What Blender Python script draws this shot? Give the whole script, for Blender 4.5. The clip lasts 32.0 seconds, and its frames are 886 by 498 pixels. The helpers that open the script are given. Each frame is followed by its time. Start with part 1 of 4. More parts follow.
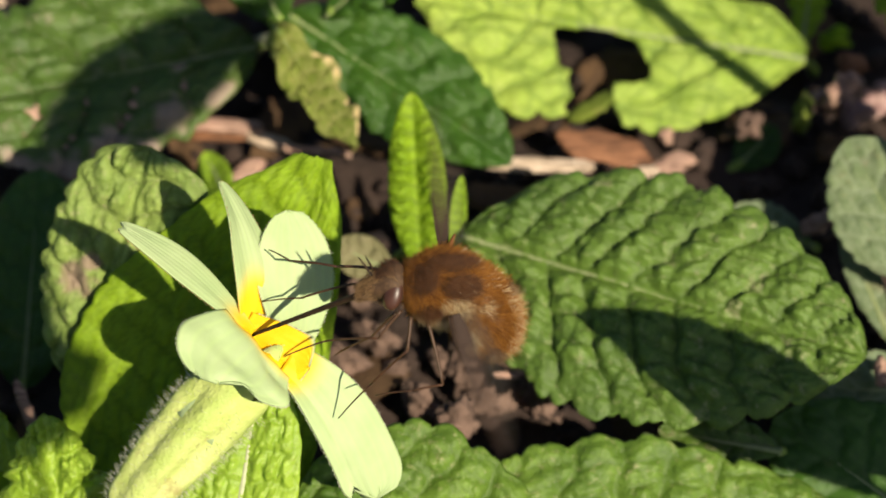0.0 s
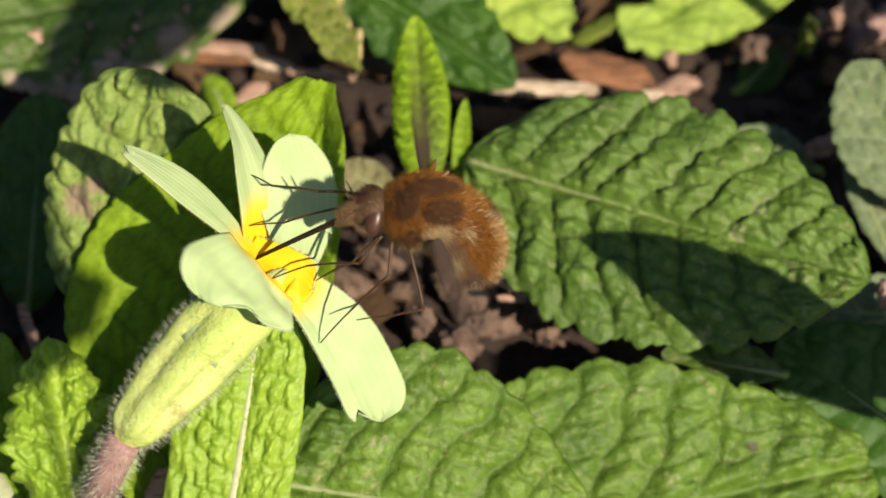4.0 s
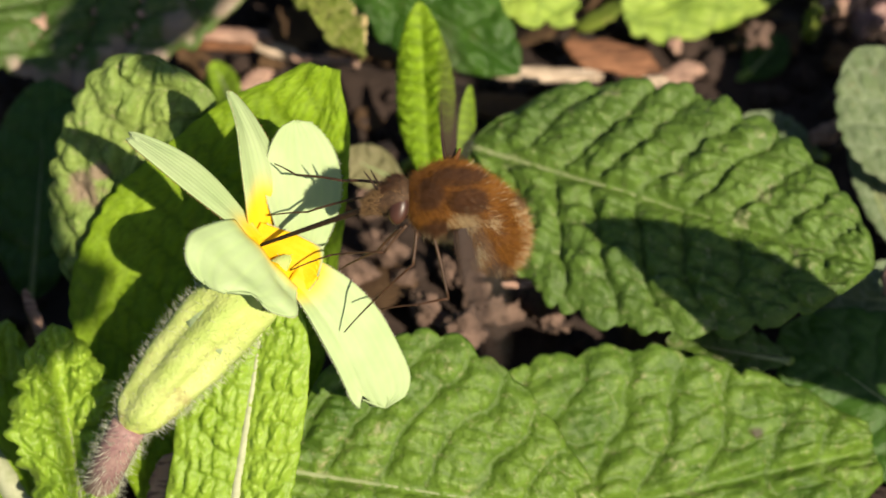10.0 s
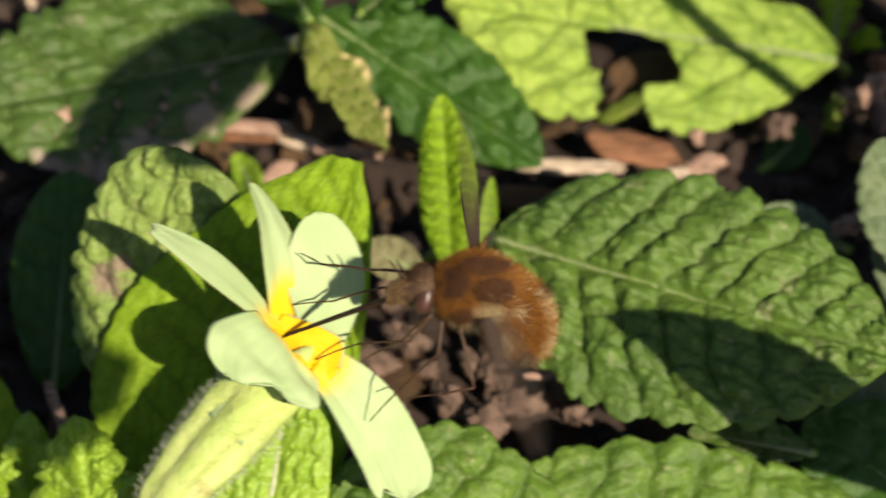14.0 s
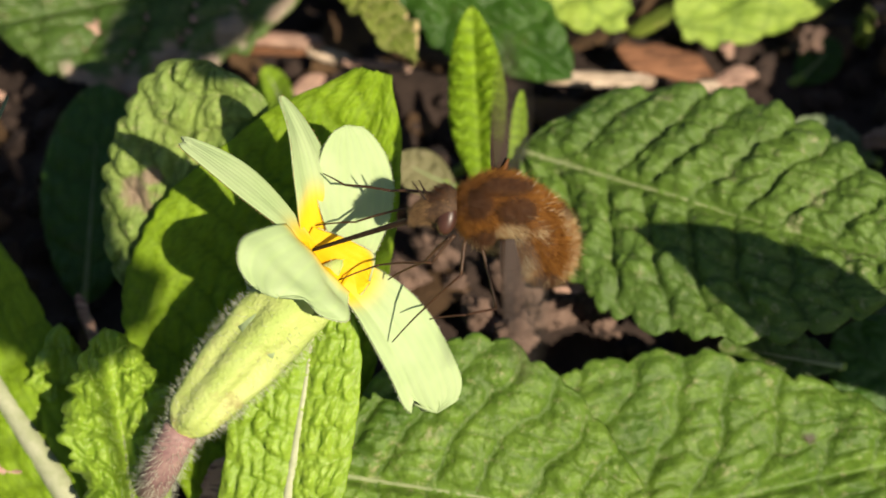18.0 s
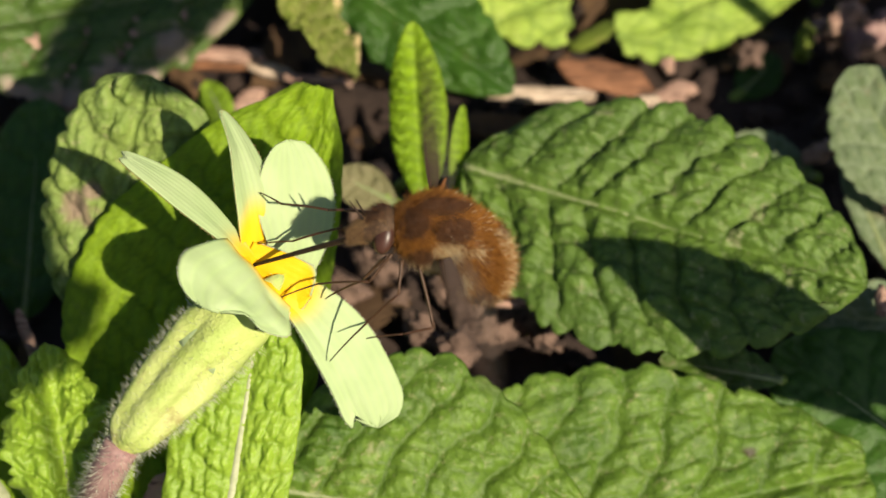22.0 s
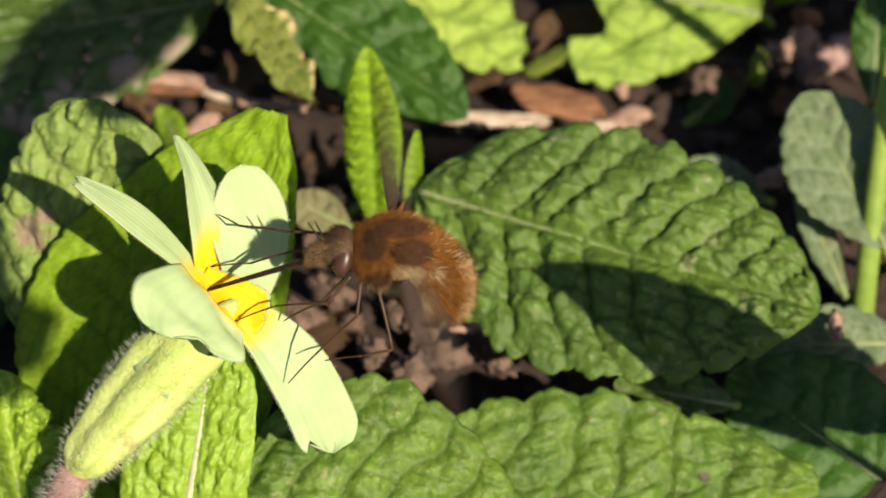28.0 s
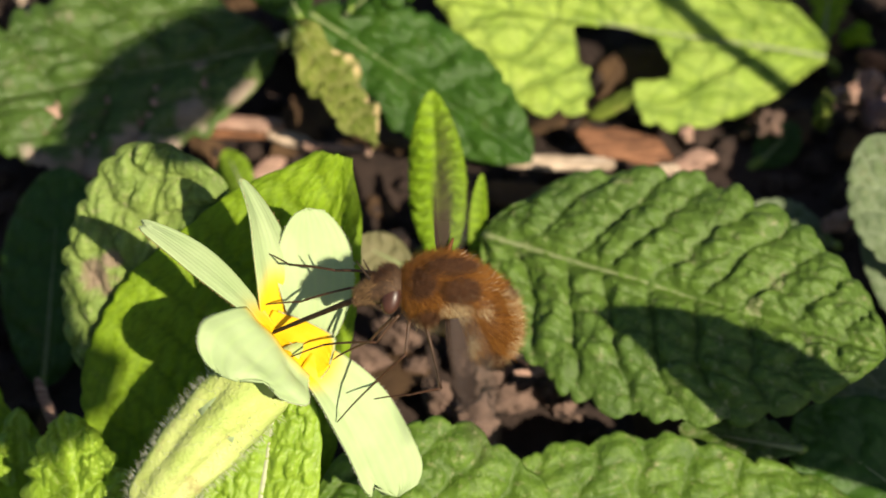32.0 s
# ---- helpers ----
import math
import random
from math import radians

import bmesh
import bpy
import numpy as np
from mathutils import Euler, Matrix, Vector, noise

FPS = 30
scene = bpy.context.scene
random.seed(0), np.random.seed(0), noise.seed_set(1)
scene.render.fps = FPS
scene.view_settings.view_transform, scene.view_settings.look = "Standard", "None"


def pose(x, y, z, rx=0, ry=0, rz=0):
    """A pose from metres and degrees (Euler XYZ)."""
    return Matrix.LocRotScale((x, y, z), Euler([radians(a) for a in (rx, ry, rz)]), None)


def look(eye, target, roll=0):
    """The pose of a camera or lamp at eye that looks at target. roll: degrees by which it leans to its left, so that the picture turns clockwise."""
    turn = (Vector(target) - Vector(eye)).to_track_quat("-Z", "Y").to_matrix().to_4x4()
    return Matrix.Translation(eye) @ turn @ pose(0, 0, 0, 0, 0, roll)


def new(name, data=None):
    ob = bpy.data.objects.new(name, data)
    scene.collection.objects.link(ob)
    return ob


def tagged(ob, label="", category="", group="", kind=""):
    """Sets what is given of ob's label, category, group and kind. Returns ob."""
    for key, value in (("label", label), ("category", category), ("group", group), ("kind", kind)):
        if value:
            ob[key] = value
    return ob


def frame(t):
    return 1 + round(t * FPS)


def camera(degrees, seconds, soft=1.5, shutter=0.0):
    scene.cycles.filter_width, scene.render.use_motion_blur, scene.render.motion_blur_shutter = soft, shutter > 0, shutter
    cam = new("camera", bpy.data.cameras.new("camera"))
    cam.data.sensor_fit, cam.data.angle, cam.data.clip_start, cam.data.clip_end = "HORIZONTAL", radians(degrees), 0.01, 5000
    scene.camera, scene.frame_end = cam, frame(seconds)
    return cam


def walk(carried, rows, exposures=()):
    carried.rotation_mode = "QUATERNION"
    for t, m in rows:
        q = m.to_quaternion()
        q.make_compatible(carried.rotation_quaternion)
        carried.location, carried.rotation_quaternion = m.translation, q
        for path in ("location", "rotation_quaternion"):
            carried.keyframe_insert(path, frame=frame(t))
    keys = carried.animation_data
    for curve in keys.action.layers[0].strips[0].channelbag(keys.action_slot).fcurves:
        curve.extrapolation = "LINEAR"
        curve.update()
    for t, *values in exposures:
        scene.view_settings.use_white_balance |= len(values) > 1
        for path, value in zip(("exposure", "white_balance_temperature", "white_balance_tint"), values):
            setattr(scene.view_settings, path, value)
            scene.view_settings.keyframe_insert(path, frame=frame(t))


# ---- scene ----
# Close view of a bee-fly feeding at a primrose. Lengths below are in millimetres on working axes tilted with the view:
# u to the right, v up the slope of the view, w out of it; P() turns them into world metres.
MM = 0.001
DOWN = radians(48.0)
AHEAD = Vector((0, math.cos(DOWN), -math.sin(DOWN)))
RISE = Vector((0, math.sin(DOWN), math.cos(DOWN)))
RIGHT = Vector((1, 0, 0))
HEART = Vector((0, 0, 30 * MM))
BASIS = Matrix((RIGHT, RISE, -AHEAD)).transposed()


def P(u, v, w):
    return HEART + (RIGHT * u + RISE * v - AHEAD * w) * MM


def D(u, v, w):
    return (RIGHT * u + RISE * v - AHEAD * w).normalized()


cam = camera(20.0, 32.0, soft=1.7, shutter=0.5)
# a close lens: sharp at the flower and the fly, soft on the soil behind
cam.data.dof.use_dof, cam.data.dof.focus_distance, cam.data.dof.aperture_fstop = True, 0.177, 36.0
# seconds, degrees panned to the left, degrees tilted up
TURNS = [
    (0, 0.000, 0.000), (0.5, 0.000, 0.090), (1, 0.071, 0.226), (1.5, 0.129, -0.921), (2, 0.148, -1.630),
    (2.5, 0.110, -1.759), (4.5, 0.084, -1.727), (5, 0.110, -0.251), (5.5, 0.148, -0.483), (6, 0.129, -0.947),
    (6.5, 0.174, -0.999), (7, 0.168, -1.025), (7.5, 0.200, -1.057), (8, 0.174, -1.256), (8.5, 0.219, -1.012),
    (9, 0.219, -1.256), (9.5, 0.135, -1.766), (10, 0.187, -2.055), (10.5, 0.535, -1.263), (11, 0.831, -0.548),
    (11.5, 0.670, -0.509), (12, 0.425, -0.406), (12.5, -0.200, -0.515), (13, -1.179, 1.437), (13.5, -0.561, 0.915),
    (14, 0.689, 0.032), (14.5, 3.215, 0.967), (16.5, 3.028, -0.979), (17, 2.552, -1.508), (17.5, 1.804, -1.946),
    (18, 1.366, -1.946), (18.5, 1.366, -1.804), (19, 1.108, -1.804), (19.5, 0.812, -1.804), (20, 0.619, -1.791),
    (20.5, 0.361, -1.727), (21, 0.206, -1.727), (21.5, 0.142, -1.688), (22, 0.026, -1.611), (22.5, -0.013, -1.572),
    (23, -0.193, -1.559), (23.5, -0.760, -1.469), (24, -0.335, -1.134), (24.5, 0.206, -0.967), (25, 0.245, -0.863),
    (25.5, 0.296, -0.722), (26, -0.271, -0.941), (26.5, -1.095, -1.237), (28.5, -0.902, -0.876), (29, -0.309, -0.631),
    (29.5, 0.000, -0.348), (30, 0.168, -0.309), (30.5, 0.322, -0.348), (31, 0.335, -0.168), (31.5, 0.425, -0.090),
    (32, 0.464, -0.052)]
EYE_POINT = P(0, 0, 178)
REST = look(EYE_POINT, HEART)
walk(cam, [(t, REST @ Matrix.Rotation(radians(a), 4, "Y") @ Matrix.Rotation(radians(b), 4, "X")) for t, a, b in TURNS],
     exposures=[(0, 0.88), (10, 0.88), (12, 0.84), (13, 0.98), (14, 0.88), (17, 0.82), (22, 0.82), (25, 0.87), (32, 0.93)])

# ---- light ----
SUN_FROM = D(0.41, -0.03, 0.91)
world = bpy.data.worlds.new("sky")
scene.world = world
world.use_nodes = True
wn = world.node_tree
sky = wn.nodes.new("ShaderNodeTexSky")
sky.sky_type, sky.sun_disc = "NISHITA", False
sky.sun_elevation = math.asin(SUN_FROM.z)
sky.sun_rotation = math.atan2(SUN_FROM.x, SUN_FROM.y)
wn.links.new(sky.outputs[0], wn.nodes["Background"].inputs[0])
wn.nodes["Background"].inputs[1].default_value = 0.045
sun = new("sun", bpy.data.lights.new("sun", "SUN"))
sun.data.energy, sun.data.angle, sun.data.color = 4.6, radians(0.53), (1.0, 0.872, 0.675)
sun.matrix_world = look(HEART + SUN_FROM, HEART)

# ---- materials ----
def nodes(name):
    m = bpy.data.materials.new(name)
    m.use_nodes = True
    t = m.node_tree
    return m, t, t.nodes["Principled BSDF"], t.nodes["Material Output"]


def noise_tex(t, scale, detail=3.0, rough=0.6, dist=0.0):
    c = t.nodes.new("ShaderNodeTexCoord")
    n = t.nodes.new("ShaderNodeTexNoise")
    n.inputs["Scale"].default_value, n.inputs["Detail"].default_value = scale, detail
    n.inputs["Roughness"].default_value, n.inputs["Distortion"].default_value = rough, dist
    t.links.new(c.outputs["Object"], n.inputs["Vector"])
    return n.outputs["Fac"]


def ramp(t, fac, stops):
    r = t.nodes.new("ShaderNodeValToRGB")
    e = r.color_ramp.elements
    while len(e) < len(stops):
        e.new(0.5)
    for k, (p, c) in zip(e, stops):
        k.position, k.color = p, (*c, 1)
    t.links.new(fac, r.inputs[0])
    return r.outputs[0]


def blend(t, fac, a, b, how="MIX"):
    m = t.nodes.new("ShaderNodeMix")
    m.data_type, m.blend_type = "RGBA", how
    for sock, val in ((m.inputs[0], fac), (m.inputs[6], a), (m.inputs[7], b)):
        if isinstance(val, (int, float)):
            sock.default_value = val
        elif isinstance(val, tuple):
            sock.default_value = (*val, 1)
        else:
            t.links.new(val, sock)
    return m.outputs[2]


def mult(t, a, k):
    m = t.nodes.new("ShaderNodeMath")
    m.operation = "MULTIPLY"
    t.links.new(a, m.inputs[0])
    m.inputs[1].default_value = k
    return m.outputs[0]


def attr(t, name):
    a = t.nodes.new("ShaderNodeAttribute")
    a.attribute_name = name
    return a.outputs["Fac"]


def bump(t, fac, dist, strength=1.0):
    b = t.nodes.new("ShaderNodeBump")
    b.inputs["Distance"].default_value, b.inputs["Strength"].default_value = dist, strength
    t.links.new(fac, b.inputs["Height"])
    return b.outputs[0]


def translucent(t, bs, out, col, share):
    tr = t.nodes.new("ShaderNodeBsdfTranslucent")
    mx = t.nodes.new("ShaderNodeMixShader")
    if isinstance(col, tuple):
        tr.inputs[0].default_value = (*col, 1)
    else:
        t.links.new(col, tr.inputs[0])
    mx.inputs[0].default_value = share
    t.links.new(bs.outputs[0], mx.inputs[1])
    t.links.new(tr.outputs[0], mx.inputs[2])
    t.links.new(mx.outputs[0], out.inputs[0])


def leaf_mat(name, dark, light, vein, fleck=(0.22, 0.16, 0.09), flecks=0.35, rough=0.58, share=0.22, glow=1.5, sheen=0.0, dead=(0.26, 0.18, 0.14), net=0.65, spec=0.25):
    m, t, bs, out = nodes(name)
    c = ramp(t, noise_tex(t, 220, 5, 0.7), [(0.3, dark), (0.7, light)])
    patch = ramp(t, noise_tex(t, 75, 3, 0.6), [(0.42, (0, 0, 0)), (0.62, (1, 1, 1))])
    c = blend(t, mult(t, patch, 0.45), c, tuple(k * x for k, x in zip((1.2, 1.15, 0.95), light)))
    fine = noise_tex(t, 2200, 2)
    c = blend(t, mult(t, fine, 0.5), c, tuple(0.6 * x for x in dark))
    spots = ramp(t, noise_tex(t, 420, 4, 0.75), [(0.60, (0, 0, 0)), (0.72, (1, 1, 1))])
    c = blend(t, mult(t, spots, flecks), c, fleck)
    # vein colour also paints shade into the grooves of the green wrinkled leaves
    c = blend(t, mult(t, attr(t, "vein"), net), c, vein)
    tiny = ramp(t, noise_tex(t, 1500, 3, 0.7), [(0.58, (0, 0, 0)), (0.70, (1, 1, 1))])
    c = blend(t, mult(t, tiny, 0.45 * flecks), c, tuple(1.15 * x for x in fleck))
    c = blend(t, mult(t, attr(t, "dead"), 0.85), c, dead)
    t.links.new(c, bs.inputs["Base Color"])
    bs.inputs["Roughness"].default_value = rough
    bs.inputs["Specular IOR Level"].default_value = spec
    bs.inputs["Sheen Weight"].default_value = sheen
    tall = t.nodes.new("ShaderNodeMath")
    tall.operation = "ADD"
    t.links.new(noise_tex(t, 2600, 4, 0.7), tall.inputs[0])
    t.links.new(mult(t, noise_tex(t, 850, 3, 0.6), 2.2), tall.inputs[1])
    t.links.new(bump(t, tall.outputs[0], 0.00013, 0.9), bs.inputs["Normal"])
    through_col = blend(t, 1.0, c, (glow, glow * 1.05, glow * 0.6), "MULTIPLY")
    translucent(t, bs, out, through_col, share)
    return m


def plain_mat(name, a, b, scale=600, rough=0.7, relief=0.0, fine=3000, spec=0.3, metal=0.0, share=0.0, grain=0.0):
    m, t, bs, out = nodes(name)
    c = ramp(t, noise_tex(t, scale, 4, 0.65), [(0.3, a), (0.7, b)])
    c = blend(t, mult(t, noise_tex(t, fine, 2), 0.35), c, tuple(0.5 * x for x in a))
    t.links.new(c, bs.inputs["Base Color"])
    bs.inputs["Roughness"].default_value, bs.inputs["Specular IOR Level"].default_value = rough, spec
    bs.inputs["Metallic"].default_value = metal
    if grain:
        # fibres that run along x
        co, mp, n = t.nodes.new("ShaderNodeTexCoord"), t.nodes.new("ShaderNodeMapping"), t.nodes.new("ShaderNodeTexNoise")
        mp.inputs["Scale"].default_value = (0.12, 1, 1)
        n.inputs["Scale"].default_value, n.inputs["Detail"].default_value = 2600, 4
        t.links.new(co.outputs["Object"], mp.inputs[0])
        t.links.new(mp.outputs[0], n.inputs["Vector"])
        c = blend(t, ramp(t, n.outputs["Fac"], [(0.45, (0, 0, 0)), (0.65, (1, 1, 1))]), c, tuple(0.45 * x for x in a))
        t.links.new(c, bs.inputs["Base Color"])
        t.links.new(bump(t, n.outputs["Fac"], 0.0003), bs.inputs["Normal"])
    elif relief:
        t.links.new(bump(t, noise_tex(t, fine * 0.5, 4, 0.7), relief * MM), bs.inputs["Normal"])
    if share:
        translucent(t, bs, out, c, share)
    return m


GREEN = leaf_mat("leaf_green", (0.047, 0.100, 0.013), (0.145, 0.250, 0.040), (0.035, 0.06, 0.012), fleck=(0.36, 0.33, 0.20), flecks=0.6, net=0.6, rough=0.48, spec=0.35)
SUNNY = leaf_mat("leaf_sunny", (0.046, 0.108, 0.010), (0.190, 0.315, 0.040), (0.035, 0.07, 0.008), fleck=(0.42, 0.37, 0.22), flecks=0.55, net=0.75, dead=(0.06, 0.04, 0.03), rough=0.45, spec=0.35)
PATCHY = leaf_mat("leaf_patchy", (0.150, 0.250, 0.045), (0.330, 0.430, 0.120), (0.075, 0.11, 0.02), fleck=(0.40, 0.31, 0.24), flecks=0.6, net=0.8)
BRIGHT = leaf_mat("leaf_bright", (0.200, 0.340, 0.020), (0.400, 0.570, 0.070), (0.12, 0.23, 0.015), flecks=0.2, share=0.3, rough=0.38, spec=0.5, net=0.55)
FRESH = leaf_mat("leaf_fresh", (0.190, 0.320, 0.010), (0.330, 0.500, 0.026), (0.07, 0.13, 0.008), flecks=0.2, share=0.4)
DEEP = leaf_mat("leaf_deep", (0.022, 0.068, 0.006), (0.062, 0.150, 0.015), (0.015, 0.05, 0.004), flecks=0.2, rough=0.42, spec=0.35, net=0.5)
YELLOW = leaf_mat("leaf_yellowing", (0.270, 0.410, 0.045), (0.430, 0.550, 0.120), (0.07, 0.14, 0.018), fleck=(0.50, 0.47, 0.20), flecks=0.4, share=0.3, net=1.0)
GREY = leaf_mat("leaf_greyish", (0.080, 0.130, 0.050), (0.170, 0.230, 0.110), (0.25, 0.30, 0.20), flecks=0.5, sheen=0.05)
MUDDY = leaf_mat("leaf_muddy", (0.038, 0.088, 0.010), (0.110, 0.190, 0.030), (0.04, 0.07, 0.015), fleck=(0.34, 0.27, 0.21), flecks=0.6, rough=0.42, dead=(0.34, 0.25, 0.20), spec=0.4)
WITHER = leaf_mat("leaf_withered", (0.075, 0.11, 0.012), (0.19, 0.25, 0.035), (0.26, 0.25, 0.09), fleck=(0.40, 0.27, 0.14), flecks=0.5, rough=0.7, dead=(0.60, 0.46, 0.24))
FADED = leaf_mat("leaf_faded", (0.13, 0.13, 0.055), (0.26, 0.24, 0.13), (0.16, 0.15, 0.07), fleck=(0.40, 0.31, 0.22), flecks=0.5)
RIB = plain_mat("midrib_pale", (0.20, 0.26, 0.10), (0.32, 0.36, 0.18), 900, 0.5, share=0.2)
RIB_WHITE = plain_mat("midrib_white", (0.36, 0.40, 0.22), (0.55, 0.56, 0.38), 700, 0.5, share=0.2)
STALK = plain_mat("stalk_green", (0.17, 0.28, 0.04), (0.30, 0.40, 0.08), 500, 0.5, share=0.15)
PURPLE = plain_mat("stalk_purple", (0.22, 0.12, 0.12), (0.38, 0.26, 0.22), 900, 0.6)
# soil colour lowered so that it holds the shade between the plants
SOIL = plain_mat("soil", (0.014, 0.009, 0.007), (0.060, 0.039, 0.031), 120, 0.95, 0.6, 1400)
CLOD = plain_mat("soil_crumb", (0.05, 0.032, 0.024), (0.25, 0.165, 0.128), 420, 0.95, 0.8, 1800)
BARK = plain_mat("bark_pink", (0.34, 0.20, 0.15), (0.56, 0.38, 0.29), 500, 0.8, 0.2, grain=1)
CHIP = plain_mat("bark_brown", (0.15, 0.065, 0.03), (0.30, 0.14, 0.07), 450, 0.7, 0.2, grain=1)
PALE = plain_mat("chip_pale", (0.50, 0.38, 0.27), (0.72, 0.58, 0.45), 500, 0.8, 0.15, grain=1)
# darker copy of the crumb soil, with shade put into the colour
CLOD_SHADED = plain_mat("soil_crumb_shaded", (0.022, 0.014, 0.011), (0.105, 0.07, 0.056), 420, 0.9, 0.35, 1800)
# loose crumbs, likewise darkened in colour for the shade they lie in
SOIL_DIM = plain_mat("soil_dim", (0.016, 0.010, 0.008), (0.065, 0.043, 0.034), 200, 0.95, 0.4, 1800)
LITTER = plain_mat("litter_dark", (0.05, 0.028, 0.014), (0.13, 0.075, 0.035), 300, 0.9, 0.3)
RIM = plain_mat("petal_rim", (0.36, 0.20, 0.08), (0.60, 0.45, 0.22), 900, 0.6, share=0.3)
HAIR = plain_mat("plant_hair", (0.62, 0.64, 0.48), (0.80, 0.80, 0.68), 900, 0.5, share=0.4)


def petal_mat():
    m, t, bs, out = nodes("petal")
    c = ramp(t, noise_tex(t, 260, 3), [(0.3, (0.375, 0.495, 0.235)), (0.7, (0.455, 0.555, 0.295))])
    c = blend(t, mult(t, attr(t, "vein"), 0.25), c, (0.50, 0.66, 0.26))
    c = blend(t, attr(t, "eye"), c, (0.86, 0.56, 0.008))
    c = blend(t, attr(t, "ray"), c, (0.82, 0.42, 0.004))
    t.links.new(c, bs.inputs["Base Color"])
    bs.inputs["Roughness"].default_value = 0.55
    bs.inputs["Specular IOR Level"].default_value = 0.25
    t.links.new(bump(t, noise_tex(t, 2600, 2), 0.00004, 0.6), bs.inputs["Normal"])
    translucent(t, bs, out, c, 0.3)
    return m


def calyx_mat():
    m, t, bs, out = nodes("calyx")
    c = ramp(t, noise_tex(t, 300, 4), [(0.3, (0.40, 0.51, 0.10)), (0.7, (0.58, 0.64, 0.24))])
    c = blend(t, mult(t, attr(t, "vein"), 0.5), c, (0.30, 0.42, 0.08))
    spots = ramp(t, noise_tex(t, 900, 3, 0.7), [(0.62, (0, 0, 0)), (0.72, (1, 1, 1))])
    c = blend(t, mult(t, spots, 0.3), c, (0.34, 0.25, 0.11))
    blots = ramp(t, noise_tex(t, 230, 6, 0.7), [(0.56, (0, 0, 0)), (0.68, (1, 1, 1))])
    c = blend(t, mult(t, blots, 0.6), c, (0.30, 0.20, 0.08))
    t.links.new(c, bs.inputs["Base Color"])
    bs.inputs["Roughness"].default_value = 0.6
    t.links.new(bump(t, noise_tex(t, 1100, 5, 0.7), 0.0003, 0.9), bs.inputs["Normal"])
    translucent(t, bs, out, c, 0.2)
    return m


PETAL, CALYX = petal_mat(), calyx_mat()
SKIN = plain_mat("fly_skin", (0.06, 0.022, 0.006), (0.16, 0.06, 0.014), 1500, 0.5, 0.05, 6000)
FACE = plain_mat("fly_face", (0.03, 0.016, 0.008), (0.10, 0.055, 0.025), 2500, 0.7, 0.08, 6000)
EYE = plain_mat("fly_eye", (0.036, 0.015, 0.010), (0.072, 0.031, 0.020), 900, 0.38, 0.0, 9000, 0.35)
LEGM = plain_mat("fly_leg", (0.035, 0.016, 0.010), (0.085, 0.04, 0.02), 1500, 0.55, 0.0, 6000, 0.25)
THIGH = plain_mat("fly_thigh", (0.035, 0.017, 0.009), (0.09, 0.048, 0.026), 1500, 0.5, 0.0, 6000, 0.3)
BLACK = plain_mat("proboscis", (0.016, 0.010, 0.006), (0.04, 0.022, 0.013), 1500, 0.6, 0.0, 6000, 0.15)


def fur_mat(name, low, high, share):
    """Hair whose shade differs from hair to hair."""
    m, t, bs, out = nodes(name)
    g = t.nodes.new("ShaderNodeNewGeometry")
    c = ramp(t, g.outputs["Random Per Island"], [(0.0, low), (1.0, high)])
    c = blend(t, mult(t, noise_tex(t, 450, 3), 0.35), c, tuple(0.35 * x for x in low))
    t.links.new(c, bs.inputs["Base Color"])
    bs.inputs["Roughness"].default_value, bs.inputs["Specular IOR Level"].default_value = 0.45, 0.35
    translucent(t, bs, out, c, share)
    return m


GINGER = fur_mat("fur_ginger", (0.12, 0.043, 0.006), (0.52, 0.225, 0.036), 0.3)
BROWN = fur_mat("fur_brown", (0.035, 0.014, 0.006), (0.16, 0.065, 0.02), 0.2)
WHITE = fur_mat("fur_white", (0.48, 0.34, 0.16), (0.86, 0.72, 0.46), 0.3)
TAN = fur_mat("fur_tan", (0.10, 0.05, 0.018), (0.52, 0.33, 0.15), 0.25)
GLINT = plain_mat("bristle_shining", (0.62, 0.48, 0.30), (0.85, 0.72, 0.52), 900, 0.25, 0.0, 3000, 0.6)


def wing_mat(name, col, root, tip):
    """Clearer towards the tip; root and tip: how much light passes."""
    m, t, bs, out = nodes(name)
    c = ramp(t, noise_tex(t, 500, 3), [(0.3, tuple(0.7 * x for x in col)), (0.7, col)])
    t.links.new(c, bs.inputs["Base Color"])
    bs.inputs["Roughness"].default_value, bs.inputs["Specular IOR Level"].default_value = 0.6, 0.15
    tr = t.nodes.new("ShaderNodeBsdfTransparent")
    mx = t.nodes.new("ShaderNodeMixShader")
    f = ramp(t, attr(t, "span"), [(0.16, (root,) * 3), (0.62, (tip,) * 3)])
    t.links.new(f, mx.inputs[0])
    t.links.new(bs.outputs[0], mx.inputs[1])
    t.links.new(tr.outputs[0], mx.inputs[2])
    t.links.new(mx.outputs[0], out.inputs[0])
    return m


WING_DARK = wing_mat("wing_smoky", (0.04, 0.026, 0.02), 0.05, 0.55)
WING_CLEAR = wing_mat("wing_clear", (0.10, 0.09, 0.075), 0.78, 0.92)

# ---- builders ----
def thing(name, at, label, category, group="", kind=""):
    ob = new(name)
    ob.empty_display_size = 0.001
    ob.location = at
    return tagged(ob, label, category, group, kind)


